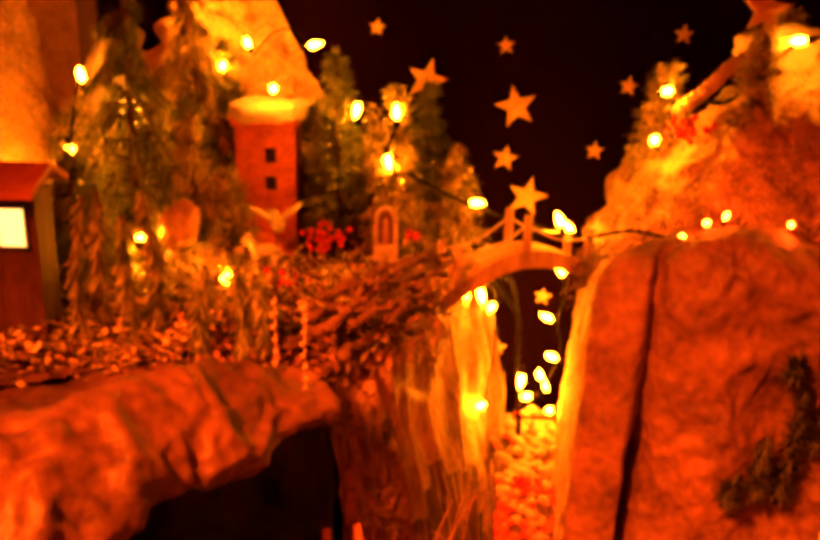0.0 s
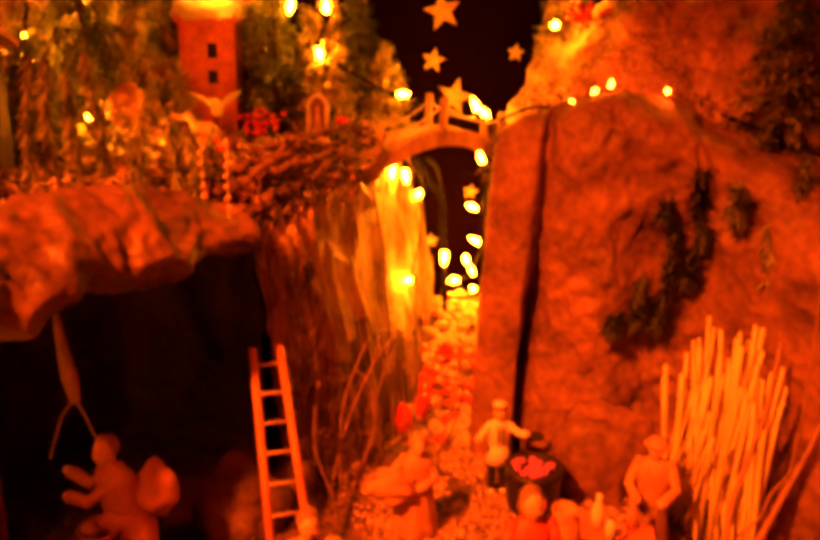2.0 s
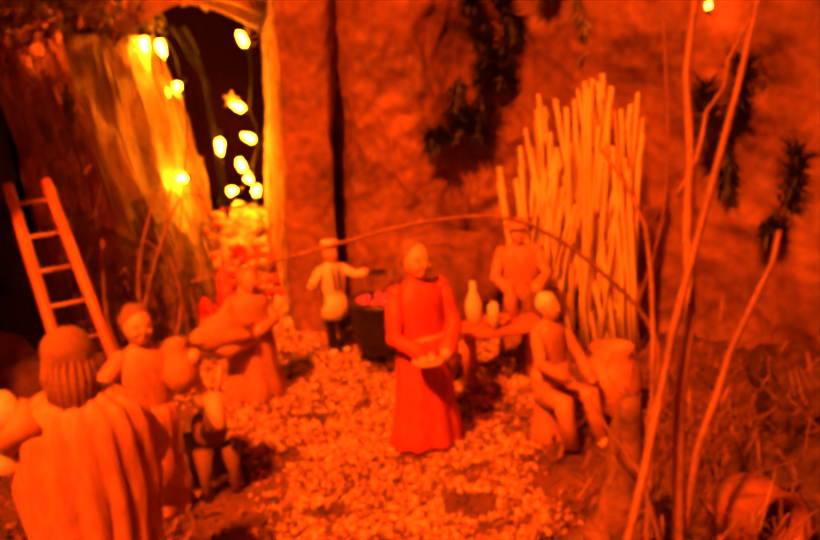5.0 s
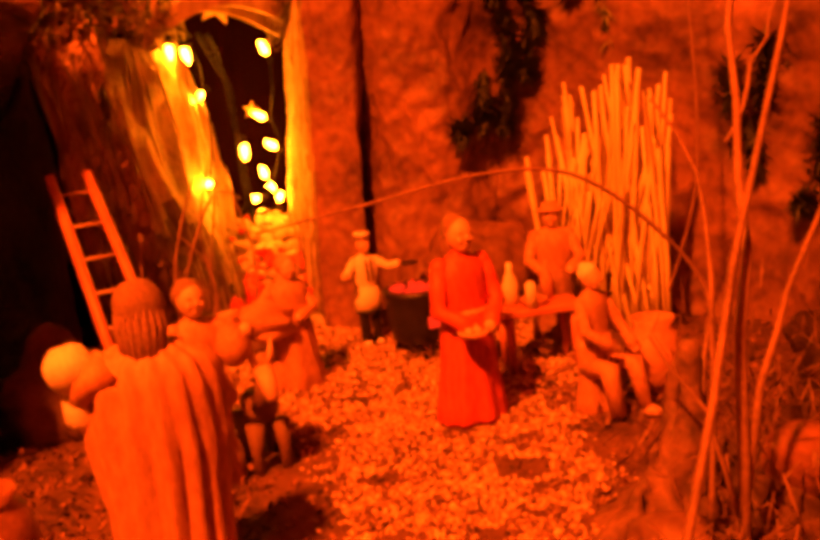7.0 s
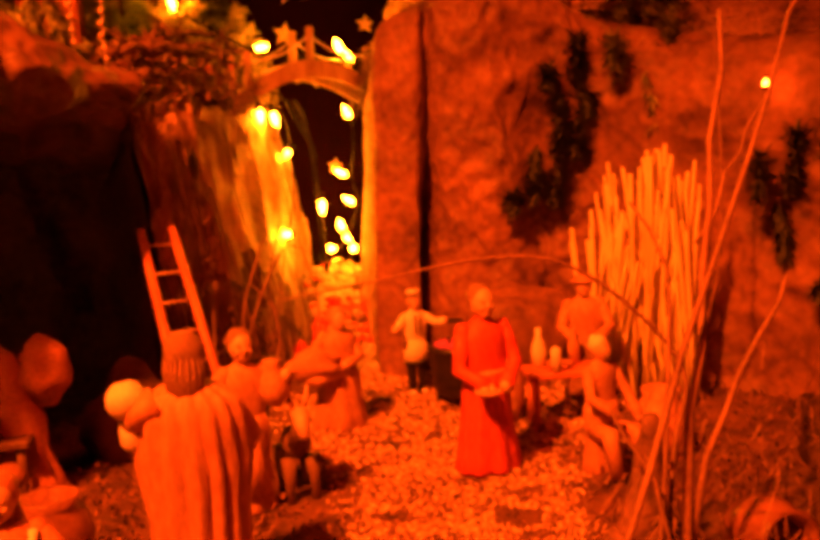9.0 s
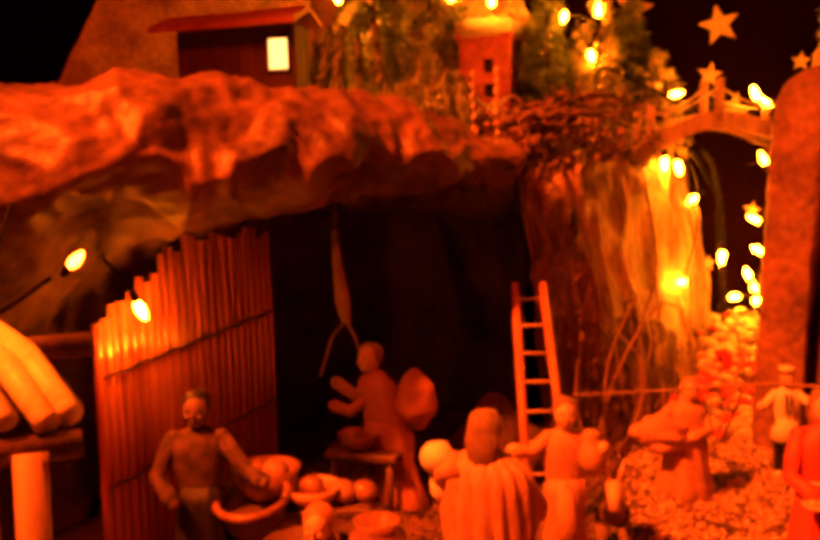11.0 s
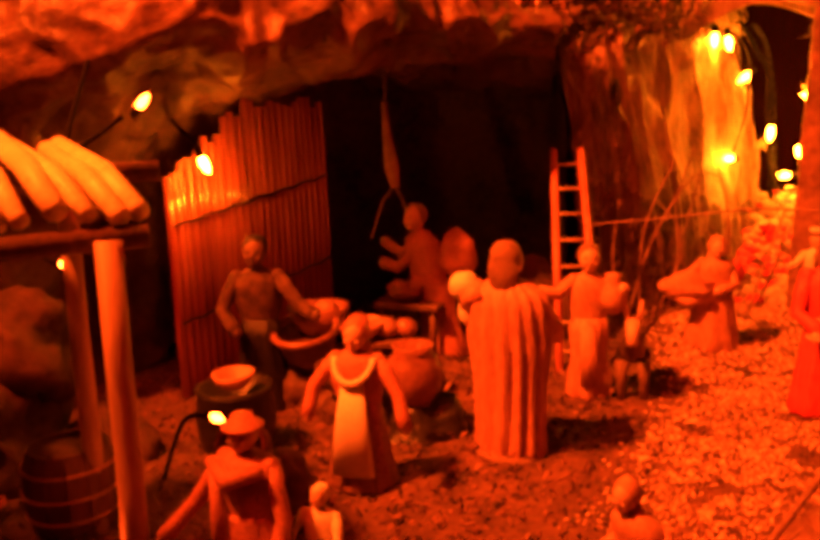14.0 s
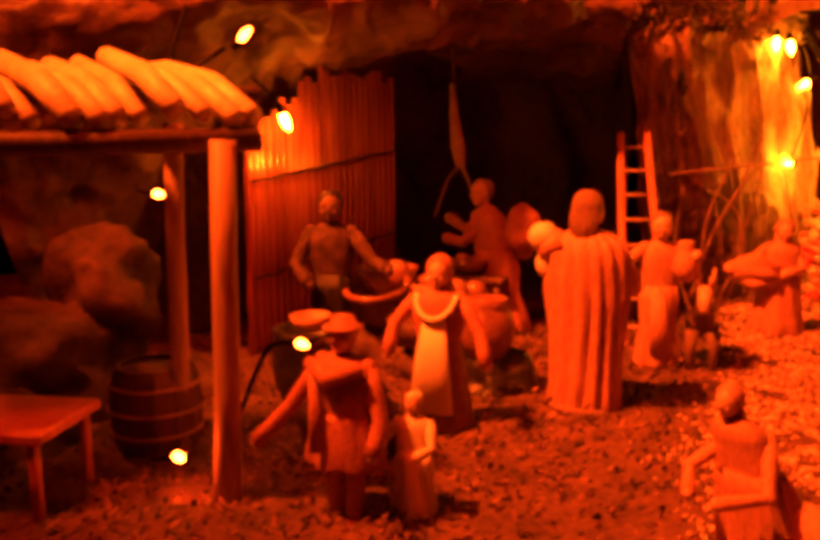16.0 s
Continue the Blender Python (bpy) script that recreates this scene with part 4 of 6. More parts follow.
for k in range(270):
    y = rng.uniform(0.64, 0.885)
    x = rng.uniform(0.09, 0.155) if y > 0.7 else rng.uniform(0.07, 0.14)
    red = rng.random() < (0.65 if 0.70 < y < 0.79 else 0.12)
    ob = new("pebble", rng.choice(stone_mesh)[1 if red else 0])
    ob.parent = path
    s = rng.uniform(0.0045, 0.0095)
    ob.matrix_local = pose(x, y, ground_height(x, y) + s * 0.3, rng.uniform(-20, 20), rng.uniform(-20, 20), rng.uniform(0, 360)) @ Matrix.Diagonal((s, s * rng.uniform(0.7, 1.2), s, 1))


def boulder(at, r, scale, mats, label, name="boulder", rough=0.35):
    bm = bmesh.new()
    bmesh.ops.create_icosphere(bm, subdivisions=4, radius=r)
    for v in bm.verts:
        q = v.co / r
        k = 1 + rough * 1.3 * noise.noise(q * 1.1 + Vector(at) * 31) - 0.26 * abs(noise.noise(q * 2.7 + Vector(at) * 17)) + 0.03 * noise.noise(q * 9)
        v.co = Vector((v.co.x * scale[0], v.co.y * scale[1], v.co.z * scale[2])) * k
    ob = part(name, bm, mats)
    ob.matrix_world = pose(*at)
    return tagged(ob, label, "rock", "boulders")


for at, r, s, m, label in [
    ((0.245, 0.565, 0.025), 0.05, (1, 0.7, 1.2), ROCK, "brown crumpled paper boulder at the foot of the cliff"),
    ((0.20, 0.59, 0.01), 0.03, (1, 0.8, 1), ROCK, "brown crumpled paper boulder at the foot of the cliff"),
    ((0.14, 0.178, 0.006), 0.02, (1.2, 1, 0.8), ROCK, "pale boulder on the gravel"),
    ((0.42, 0.28, 0.03), 0.06, (1, 1, 1.1), ROCKDARK, "brown boulder beside the twigs"),
    ((0.36, 0.30, 0.01), 0.035, (1.2, 1, 0.8), ROCKDARK, "dark boulder beside the twigs"),
    ((0.30, 0.2, 0.0), 0.045, (1.3, 1, 0.8), ROCKDARK, "dark boulder beside the twigs"),
    ((0.225, 0.225, -0.012), 0.05, (1.2, 1, 0.6), ROCKDARK, "low dark mound beside the gravel"),
    ((0.067, 0.668, 0.014), 0.012, (0.75, 0.7, 1.3), REDSTONE, "glossy red stone at the ravine's mouth"),
    ((0.086, 0.686, 0.02), 0.011, (0.75, 0.7, 1.2), REDSTONE, "glossy red stone at the ravine's mouth"),
    ((-0.03, 0.535, 0.0), 0.03, (1, 0.8, 1.3), ROCKDARK, "dark rock at the foot of the bark"),
    ((-0.345, 0.765, 0.34), 0.042, (1, 0.8, 0.9), SNOW, "snow-white rock on the upper ground"),
    ((-0.325, 0.745, 0.30), 0.036, (1.1, 0.8, 0.8), SNOW, "snow-white rock on the upper ground"),
    ((0.325, 0.775, 0.478), 0.03, (1.3, 0.8, 0.8), SNOW, "snow-white mound on the upper hill"),
    ((-0.305, 0.875, 0.43), 0.04, (0.8, 0.45, 1.5), SNOW, "tall snow-white rock among the firs"),
    ((-0.37, 0.80, 0.335), 0.028, (1.1, 0.7, 1.0), CLAY, "orange rock beside the cottage roof"),
    ((-0.20, 0.76, 0.275), 0.032, (1.2, 0.8, 0.9), SNOW, "snow-white rock on the upper ground"),
    ((-0.21, 0.74, 0.32), 0.02, (1, 0.8, 1.1), CLAY, "orange rock among the firs"),
    ((-0.165, 0.845, 0.262), 0.034, (1.3, 0.6, 0.9), BRICK, "red plaster rubble at the foot of the tower"),
    ((-0.37, 0.70, 0.24), 0.04, (1.2, 0.7, 0.6), CLAY, "orange rock in front of the cottage"),
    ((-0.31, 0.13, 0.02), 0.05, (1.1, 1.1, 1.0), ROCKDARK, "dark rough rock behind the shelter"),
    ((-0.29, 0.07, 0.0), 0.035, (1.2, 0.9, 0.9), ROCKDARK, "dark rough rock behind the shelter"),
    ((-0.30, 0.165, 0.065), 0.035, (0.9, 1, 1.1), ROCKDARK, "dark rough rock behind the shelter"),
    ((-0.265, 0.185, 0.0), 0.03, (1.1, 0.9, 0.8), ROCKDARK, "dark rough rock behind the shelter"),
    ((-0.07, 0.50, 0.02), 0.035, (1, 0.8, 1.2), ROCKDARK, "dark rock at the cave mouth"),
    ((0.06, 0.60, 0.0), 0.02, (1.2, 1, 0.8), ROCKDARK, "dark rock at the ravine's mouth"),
]:
    boulder(at, r, s, m, label)


# ---- upper village ----
def tower():
    top = thing("tower", "red plaster tower with small windows and a snowy roof", "tower", pose(-0.152, 0.878, 0.258))
    bm = bmesh.new()
    w, d, h = 0.03, 0.027, 0.143
    xs = (-w, -0.001, 0.011, w)
    zs = (-0.01, 0.074, 0.089, 0.102, 0.118, h)
    for i in range(3):
        for j in range(5):
            if i == 1 and j in (1, 3):
                continue
            bm.faces.new([bm.verts.new((xs[a], -d, zs[b])) for a, b in ((i, j), (i + 1, j), (i + 1, j + 1), (i, j + 1))])
    for j in (1, 3):
        a, b, c, e = xs[1], xs[2], zs[j], zs[j + 1]
        for p, q in (((a, c), (b, c)), ((b, c), (b, e)), ((b, e), (a, e)), ((a, e), (a, c))):
            bm.faces.new([bm.verts.new(v) for v in ((p[0], -d, p[1]), (q[0], -d, q[1]), (q[0], -d + 0.009, q[1]), (p[0], -d + 0.009, p[1]))])
        f = bm.faces.new([bm.verts.new((x, -d + 0.009, z)) for x, z in ((a, c), (b, c), (b, e), (a, e))])
        f.material_index = 1
    for p, q in (((-w, -d), (-w, d)), ((-w, d), (w, d)), ((w, d), (w, -d))):
        bm.faces.new([bm.verts.new(v) for v in ((*p, -0.01), (*q, -0.01), (*q, h), (*p, h))])
    bmesh.ops.remove_doubles(bm, verts=bm.verts, dist=1e-5)
    part("wall", bm, [BRICK, BLACK], top, smooth=False)
    bm = bmesh.new()
    box(bm, (-0.034, -0.032, h - 0.004), (0.034, 0.032, h + 0.006), 0, 0.002)
    part("roof", bm, BRICK, top, smooth=False)
    bm = bmesh.new()
    bmesh.ops.create_icosphere(bm, subdivisions=4, radius=1)
    for v in bm.verts:
        c = Vector([math.copysign(abs(q) ** 0.45, q) for q in v.co])
        v.co = Vector((c.x * 0.039, c.y * 0.036, h + 0.01 + c.z * 0.0115)) + v.co * 0.006 * noise.noise(v.co * 2.4)
    part("snow", bm, SNOW, top, "lumpy white snow")
    bm = bmesh.new()
    box(bm, (-0.062, -0.02, -0.01), (-0.031, 0.02, 0.085), 0, 0.002)
    part("annex", bm, BRICK, top, smooth=False)


tower()


def cottage():
    top = thing("cottage", "dark wooden cottage with a lit window and plain board roof", "house", pose(-0.318, 0.60, 0.285) @ Matrix.Diagonal((0.84, 0.84, 0.84, 1)))
    bm = bmesh.new()
    box(bm, (-0.08, -0.04, -0.035), (0.065, -0.005, 0.115), 0, 0.001)
    part("wall", bm, DARKWOOD, top, smooth=False)
    bm = bmesh.new()
    box(bm, (0.034, -0.0415, 0.068), (0.056, -0.0402, 0.1))
    pane = part("window", bm, LITPANE, top, "glowing yellow window", smooth=False)
    bm = bmesh.new()
    for lo, hi in (((0.031, 0.065), (0.034, 0.103)), ((0.056, 0.065), (0.059, 0.103)), ((0.031, 0.1), (0.059, 0.103)), ((0.031, 0.065), (0.059, 0.068))):
        box(bm, (lo[0], -0.0432, lo[1]), (hi[0], -0.0404, hi[1]))
    part("frame", bm, DARKWOOD, pane, "dark wooden window frame", smooth=False)
    bm = bmesh.new()
    for a, b in (((-0.1, -0.065, 0.112), (-0.1, -0.022, 0.13)), ((-0.1, -0.022, 0.13), (-0.1, 0.012, 0.116))):
        vs = [bm.verts.new((x, p[1], p[2] + h)) for h in (0, 0.006) for x, p in ((-0.1, a), (0.075, a), (0.075, b), (-0.1, b))]
        for f in ((0, 1, 2, 3), (4, 5, 6, 7), (0, 1, 5, 4), (1, 2, 6, 5), (2, 3, 7, 6), (3, 0, 4, 7)):
            bm.faces.new([vs[i] for i in f])
    part("roof", bm, REDWOOD, top, "reddish brown boards", smooth=False)


cottage()


def niche():
    top = thing("shrine", "small pale arched shrine with a niche", "shrine", pose(-0.027, 0.80, 0.262))
    bm = bmesh.new()
    box(bm, (-0.012, -0.006, -0.004), (0.012, 0.008, 0.028), 0, 0.001)
    part("pedestal", bm, PALE, top, smooth=False)
    bm = bmesh.new()
    tube(bm, [(0.0095 * math.cos(a), 0, 0.05 + 0.014 * math.sin(a)) for a in [math.pi * k / 12 for k in range(13)]][::-1], 0.0026, 8)
    for s in (-1, 1):
        tube(bm, [(0.0095 * s, 0, 0.026), (0.0095 * s, 0, 0.05)], 0.0026, 8)
    part("arch", bm, PALE, top)
    bm = bmesh.new()
    box(bm, (-0.009, 0.002, 0.028), (0.009, 0.004, 0.06), 0)
    part("back_panel", bm, BROWNCLOTH, top, smooth=False)
    bm = bmesh.new()
    lathe(bm, [(0.004, 0.028), (0.0035, 0.04), (0.002, 0.046), (0.003, 0.05), (0.001, 0.054)], 10)
    part("figure", bm, SKIN, top)


niche()


def berries(at, n, spread, seed):
    rng = random.Random(seed)
    top = thing("berry_sprig", "cluster of shiny red berries on a twig", "berries", pose(*at), "berries")
    bm = bmesh.new()
    tube(bm, [(0, 0, -spread), (0.002, 0, 0), (0, 0, spread)], 0.0008, 5)
    part("stem", bm, DARKWOOD, top)
    proto = None
    for k in range(n):
        if proto is None:
            bm = bmesh.new()
            ball(bm, (0, 0, 0), 0.0031, 0, (1, 1, 1), 8)
            proto = ob = part("berry", bm, BERRY, top)
        else:
            ob = new("berry", proto.data)
            ob.parent = top
        ob.location = [rng.gauss(0, spread * 0.4) * s for s in (1.2, 0.6, 0.8)]


for i, (at, n, s) in enumerate([((-0.086, 0.78, 0.30), 34, 0.022), ((-0.115, 0.69, 0.272), 8, 0.012), ((0.236, 0.742, 0.412), 30, 0.02), ((0.115, 0.775, 0.045), 16, 0.014), ((-0.11, 0.66, 0.29), 14, 0.02), ((0.0, 0.80, 0.30), 10, 0.012)]):
    berries(at, n, s, 60 + i)


def beads(x, y, z0, z1, seed):
    top = thing("bead_string", "hanging string of shiny round beads", "beads", group="bead strings")
    n, proto = int((z1 - z0) / 0.0075), None
    bm = bmesh.new()
    tube(bm, [(x, y, z0), (x + 0.001, y, z1)], 0.0005, 5)
    part("thread", bm, PALE, top)
    for k in range(n):
        if proto is None:
            bm = bmesh.new()
            ball(bm, (0, 0, 0), 0.0018, 0, (1, 1, 1), 8)
            proto = ob = part("bead", bm, GOLD, top)
        else:
            ob = new("bead", proto.data)
            ob.parent = top
        ob.location = (x + 0.001 * math.sin(k * 1.3), y - 0.001, z0 + (k + 0.5) * (z1 - z0) / n)


beads(-0.067, 0.498, 0.262, 0.325, 1)
beads(-0.088, 0.51, 0.275, 0.325, 2)


# driftwood branches along the edge of the plateau
rng = random.Random(21)
for a, b, r in [((-0.09, 0.555, 0.272), (0.02, 0.68, 0.276), 0.0075), ((-0.075, 0.575, 0.288), (0.03, 0.70, 0.29), 0.006), ((-0.085, 0.60, 0.285), (0.03, 0.71, 0.305), 0.005),
                ((-0.06, 0.555, 0.285), (0.012, 0.67, 0.312), 0.0045), ((-0.02, 0.61, 0.268), (0.034, 0.70, 0.302), 0.004), ((-0.06, 0.57, 0.26), (-0.03, 0.6, 0.312), 0.0045),
                ((-0.05, 0.55, 0.268), (0.0, 0.63, 0.262), 0.005), ((-0.07, 0.59, 0.298), (0.0, 0.64, 0.296), 0.003), ((-0.04, 0.56, 0.29), (0.025, 0.66, 0.282), 0.0035)]:
    a, b = Vector(a), Vector(b)
    pts = [a.lerp(b, k / 24) + Vector((rng.gauss(0, 0.0012), rng.gauss(0, 0.0012), rng.gauss(0, 0.0012) + 0.007 * math.sin(math.pi * k / 24))) for k in range(25)]
    bm = bmesh.new()
    tube(bm, pts, [r * rng.uniform(0.7, 1.15) * (1 - 0.4 * k / 24) for k in range(25)], 12, flat=0.8)
    for v in bm.verts:
        v.co += Vector((noise.noise(v.co * 300), noise.noise(v.co * 300 + Vector((7, 0, 0))), noise.noise(v.co * 300 + Vector((0, 9, 0))))) * r * 0.45
    for _ in range(3):
        p = pts[rng.randrange(3, 22)]
        q = p + Vector((rng.gauss(0, 0.012), rng.gauss(0, 0.012), rng.uniform(0.004, 0.022)))
        tube(bm, [p, p.lerp(q, 0.5) + Vector((rng.gauss(0, 0.002), 0, 0.002)), q], [r * 0.4, r * 0.28, r * 0.12], 6)
    tagged(part("driftwood_branch", bm, DRIFT), "rough dark driftwood branch on the cliff edge", "driftwood", "driftwood branches")


# ---- painted figurines: each one plain mesh ----
def limb(bm, a, b, c, r, mi, hand=2):
    tube(bm, [a, Vector(a).lerp(Vector(b), 0.5), b, Vector(b).lerp(Vector(c), 0.6), c], [r * 1.2, r * 1.25, r * 1.1, r * 1.15, r * 1.25], 10, mi)
    ball(bm, a, r * 1.25, mi, (1, 1, 1), 10)
    ball(bm, b, r * 1.12, mi, (1, 1, 1), 8)
    ball(bm, c, r * 0.95, hand, (1, 1, 1.1), 8)


def figurine(at, h, turn, label, mats, skirt=0.17, waist=0.105, chest=0.13, flat=0.75, fold=0.09, folds=9, arms=(), hair="cap", trousers=False, robe=False, lean=(0, 0), extra=None, tilt=0.0, headturn=0.0):
    """mats: lower garment, upper garment, skin, hair, extra. Faces the viewer's side (-y) at turn 0; sizes are in body heights."""
    bm = bmesh.new()
    lx, ly = lean
    if trousers:
        for s in (-1, 1):
            tube(bm, [(0.055 * s, -0.02, 0.02), (0.055 * s, 0, 0.25), (0.045 * s + lx * 0.4, ly * 0.4, 0.52)], [0.045, 0.048, 0.062], 9, 0)
            ball(bm, (0.06 * s, -0.04, 0.02), 0.045, 3, (0.9, 1.5, 0.6), 8)
    else:
        lathe(bm, [(skirt * 0.96, 0.0), (skirt, 0.02), (skirt * 0.93, 0.12), (skirt * 0.8, 0.28), (waist * 1.15, 0.44), (waist, 0.54)], 40, (0, 0, 0), 0, 1, flat, fold, folds, lean=(lx * 0.6, ly * 0.6))
    if robe:
        bm.clear()
        lathe(bm, [(skirt * 0.97, 0.0), (skirt, 0.02), (skirt * 0.98, 0.15), (skirt * 1.02, 0.35), (chest * 1.02, 0.55), (chest, 0.72), (chest * 0.9, 0.79), (chest * 0.5, 0.835), (0.045, 0.85), (0.04, 0.88)], 72, (0, 0, 0), 0, 1, flat, fold, folds)
    else:
        lathe(bm, [(waist * 1.03, 0.0), (waist * 1.04, 0.04), (chest * 0.98, 0.14), (chest, 0.22), (chest * 0.93, 0.28), (chest * 0.5, 0.325), (0.04, 0.34), (0.038, 0.38)],
              24, (lx * 0.6, ly * 0.6, 0.5), 1, 1, flat * 0.85, fold * 0.35, 7, lean=(lx * 0.4, ly * 0.4))
    hx, hy, hz = lx * 1.1, ly * 1.1 - 0.01, 0.925
    ball(bm, (hx, hy, hz), 0.08, 2, (0.82, 0.92, 1.08), 16)
    ball(bm, (hx, hy - 0.028, hz - 0.048), 0.042, 2, (0.95, 1, 0.9), 10)
    ball(bm, (hx, hy - 0.076, hz - 0.012), 0.013, 2, (0.75, 1, 1.5), 6)
    for s in (-1, 1):
        ball(bm, (hx + 0.026 * s, hy - 0.066, hz + 0.012), 0.009, 3, (1.2, 0.6, 0.7), 6)
        ball(bm, (hx + 0.03 * s, hy - 0.058, hz - 0.022), 0.018, 2, (1, 0.7, 1), 6)
    ball(bm, (hx, hy - 0.068, hz - 0.044), 0.01, 3, (1.5, 0.5, 0.45), 6)
    if hair == "cap":
        ball(bm, (hx, hy + 0.024, hz + 0.026), 0.079, 3, (0.95, 0.92, 0.98), 14, 0.25)
    elif hair == "long":
        ball(bm, (hx, hy + 0.028, hz + 0.024), 0.079, 3, (0.92, 0.9, 1.04), 18, 0.1)
        tube(bm, [(hx, hy + 0.04, hz + 0.02), (hx, hy + 0.055, hz - 0.05), (hx, hy + 0.06, hz - 0.12), (hx, hy + 0.055, hz - 0.15)], [0.06, 0.064, 0.055, 0.02], 16, 3, 0.75)
        for k in range(9):
            a = -1.2 + 0.3 * k
            tube(bm, [(hx + 0.06 * math.sin(a), hy + 0.03 + 0.06 * math.cos(a), hz + 0.05), (hx + 0.072 * math.sin(a), hy + 0.04 + 0.056 * math.cos(a), hz - 0.03), (hx + 0.06 * math.sin(a), hy + 0.05 + 0.05 * math.cos(a), hz - 0.13)], [0.005, 0.009, 0.004], 6, 3)
    elif hair == "veil":
        ball(bm, (hx, hy + 0.028, hz + 0.022), 0.088, 3, (0.95, 0.92, 1.02), 14, 0.1)
        tube(bm, [(hx, hy + 0.03, hz - 0.01), (hx, hy + 0.06, hz - 0.1), (hx, hy + 0.07, hz - 0.22)], [0.068, 0.085, 0.1], 12, 3, 0.6)
    elif hair == "chef":
        tube(bm, [(hx, hy, hz + 0.04), (hx, hy, hz + 0.075), (hx, hy, hz + 0.08), (hx, hy, hz + 0.115)], [0.066, 0.066, 0.08, 0.07], 14, 3)
    elif hair == "hat":
        tube(bm, [(hx, hy, hz + 0.03), (hx, hy, hz + 0.04), (hx, hy, hz + 0.045), (hx, hy, hz + 0.09)], [0.1, 0.1, 0.068, 0.05], 16, 3)
    for pts in arms:
        limb(bm, *pts, 0.036, 1)
    if extra:
        extra(bm)
    ob = part("figurine", bm, mats)
    ob.matrix_world = pose(at[0], at[1], at[2], 0, tilt, turn) @ Matrix.Diagonal((h, h, h, 1))
    return tagged(ob, label, "figurine", "figurines")


def robed_extra(bm):
    ball(bm, (0.21, 0.03, 0.80), 0.076, 4, (0.9, 0.9, 0.95), 14, 0.15)
    ball(bm, (0.2, 0.0, 0.68), 0.07, 4, (0.75, 0.8, 1.3), 12, 0.15)
    tube(bm, [(0.1, 0.06, 0.8), (0.17, 0.06, 0.75), (0.21, 0.0, 0.68)], [0.06, 0.045, 0.035], 10, 1)
    lathe(bm, [(0.17, 0.0), (0.175, 0.015), (0.165, 0.03)], 24, (0, 0, -0.01), 3, 1, 0.85)


figurine((-0.024, 0.252, 0.0), 0.124, 172, "robed bearded figurine in orange cloak holding a pale bundle", [ROBE, ROBE, SKIN, HAIR, PALE], robe=True, skirt=0.165, chest=0.192, flat=0.66, fold=0.15, folds=14,
         hair="long", arms=[((-0.13, 0, 0.76), (-0.2, -0.06, 0.62), (-0.17, -0.14, 0.56))], extra=robed_extra)


def jug_extra(bm):
    lathe(bm, [(0.03, 0), (0.07, 0.04), (0.09, 0.1), (0.07, 0.17), (0.04, 0.23), (0.055, 0.26)], 14, (0.15, -0.08, 0.58), 4)
    tube(bm, [(-0.02, -0.09, 0.5), (0, -0.1, 0.3), (0.01, -0.1, 0.1)], [0.05, 0.06, 0.07], 8, 0, 0.5)


figurine((0.002, 0.358, 0.0), 0.104, 15, "young water carrier figurine holding a round jug", [ROBE, ROBE, SKIN, HAIR, CLAY], skirt=0.14, waist=0.11, hair="cap", fold=0.12,
         arms=[((-0.1, 0, 0.78), (-0.2, -0.03, 0.7), (-0.32, -0.05, 0.72)), ((0.1, 0, 0.78), (0.21, -0.04, 0.7), (0.2, -0.13, 0.75))], extra=jug_extra)


def basket_extra(bm):
    ball(bm, (-0.2, -0.1, 0.58), 0.24, 4, (1.0, 0.65, 0.5), 18, 0.6)
    ball(bm, (-0.33, -0.14, 0.6), 0.12, 1, (1.1, 0.8, 0.6), 12, 0.5)
    tube(bm, [(-0.45, -0.1, 0.56), (-0.25, -0.2, 0.47), (0.05, -0.12, 0.5)], [0.03, 0.06, 0.04], 8, 1)


figurine((0.074, 0.493, 0.0), 0.088, 10, "stooping peasant woman figurine with a spread cloth", [ROBE, ROBE, SKIN, ROBE, CLAY], skirt=0.24, waist=0.15, chest=0.15, hair="veil", lean=(0.02, -0.05), extra=basket_extra,
         arms=[((-0.1, 0, 0.78), (-0.25, -0.1, 0.66), (-0.4, -0.14, 0.62)), ((0.12, 0, 0.78), (0.18, -0.1, 0.6), (0.02, -0.18, 0.56))])


def chef_extra(bm):
    lathe(bm, [(0.128, 0.3), (0.13, 0.31), (0.128, 0.335)], 20, (0, 0, 0), 4, 1, 0.8)
    tube(bm, [(-0.02, -0.1, 0.8), (-0.02, -0.115, 0.6)], 0.008, 5, 4)
    tube(bm, [(0.025, -0.1, 0.8), (0.025, -0.115, 0.6)], 0.008, 5, 4)
    lathe(bm, [(0.13, 0.31), (0.125, 0.42), (0.11, 0.54)], 20, (0, 0, 0), 1, 1, 0.75)
    lathe(bm, [(0.05, 0.0), (0.085, 0.012), (0.09, 0.03), (0.08, 0.03)], 14, (0.36, -0.18, 0.7), 4)
    tube(bm, [(0.28, -0.14, 0.72), (0.34, -0.17, 0.72)], 0.012, 6, 4)


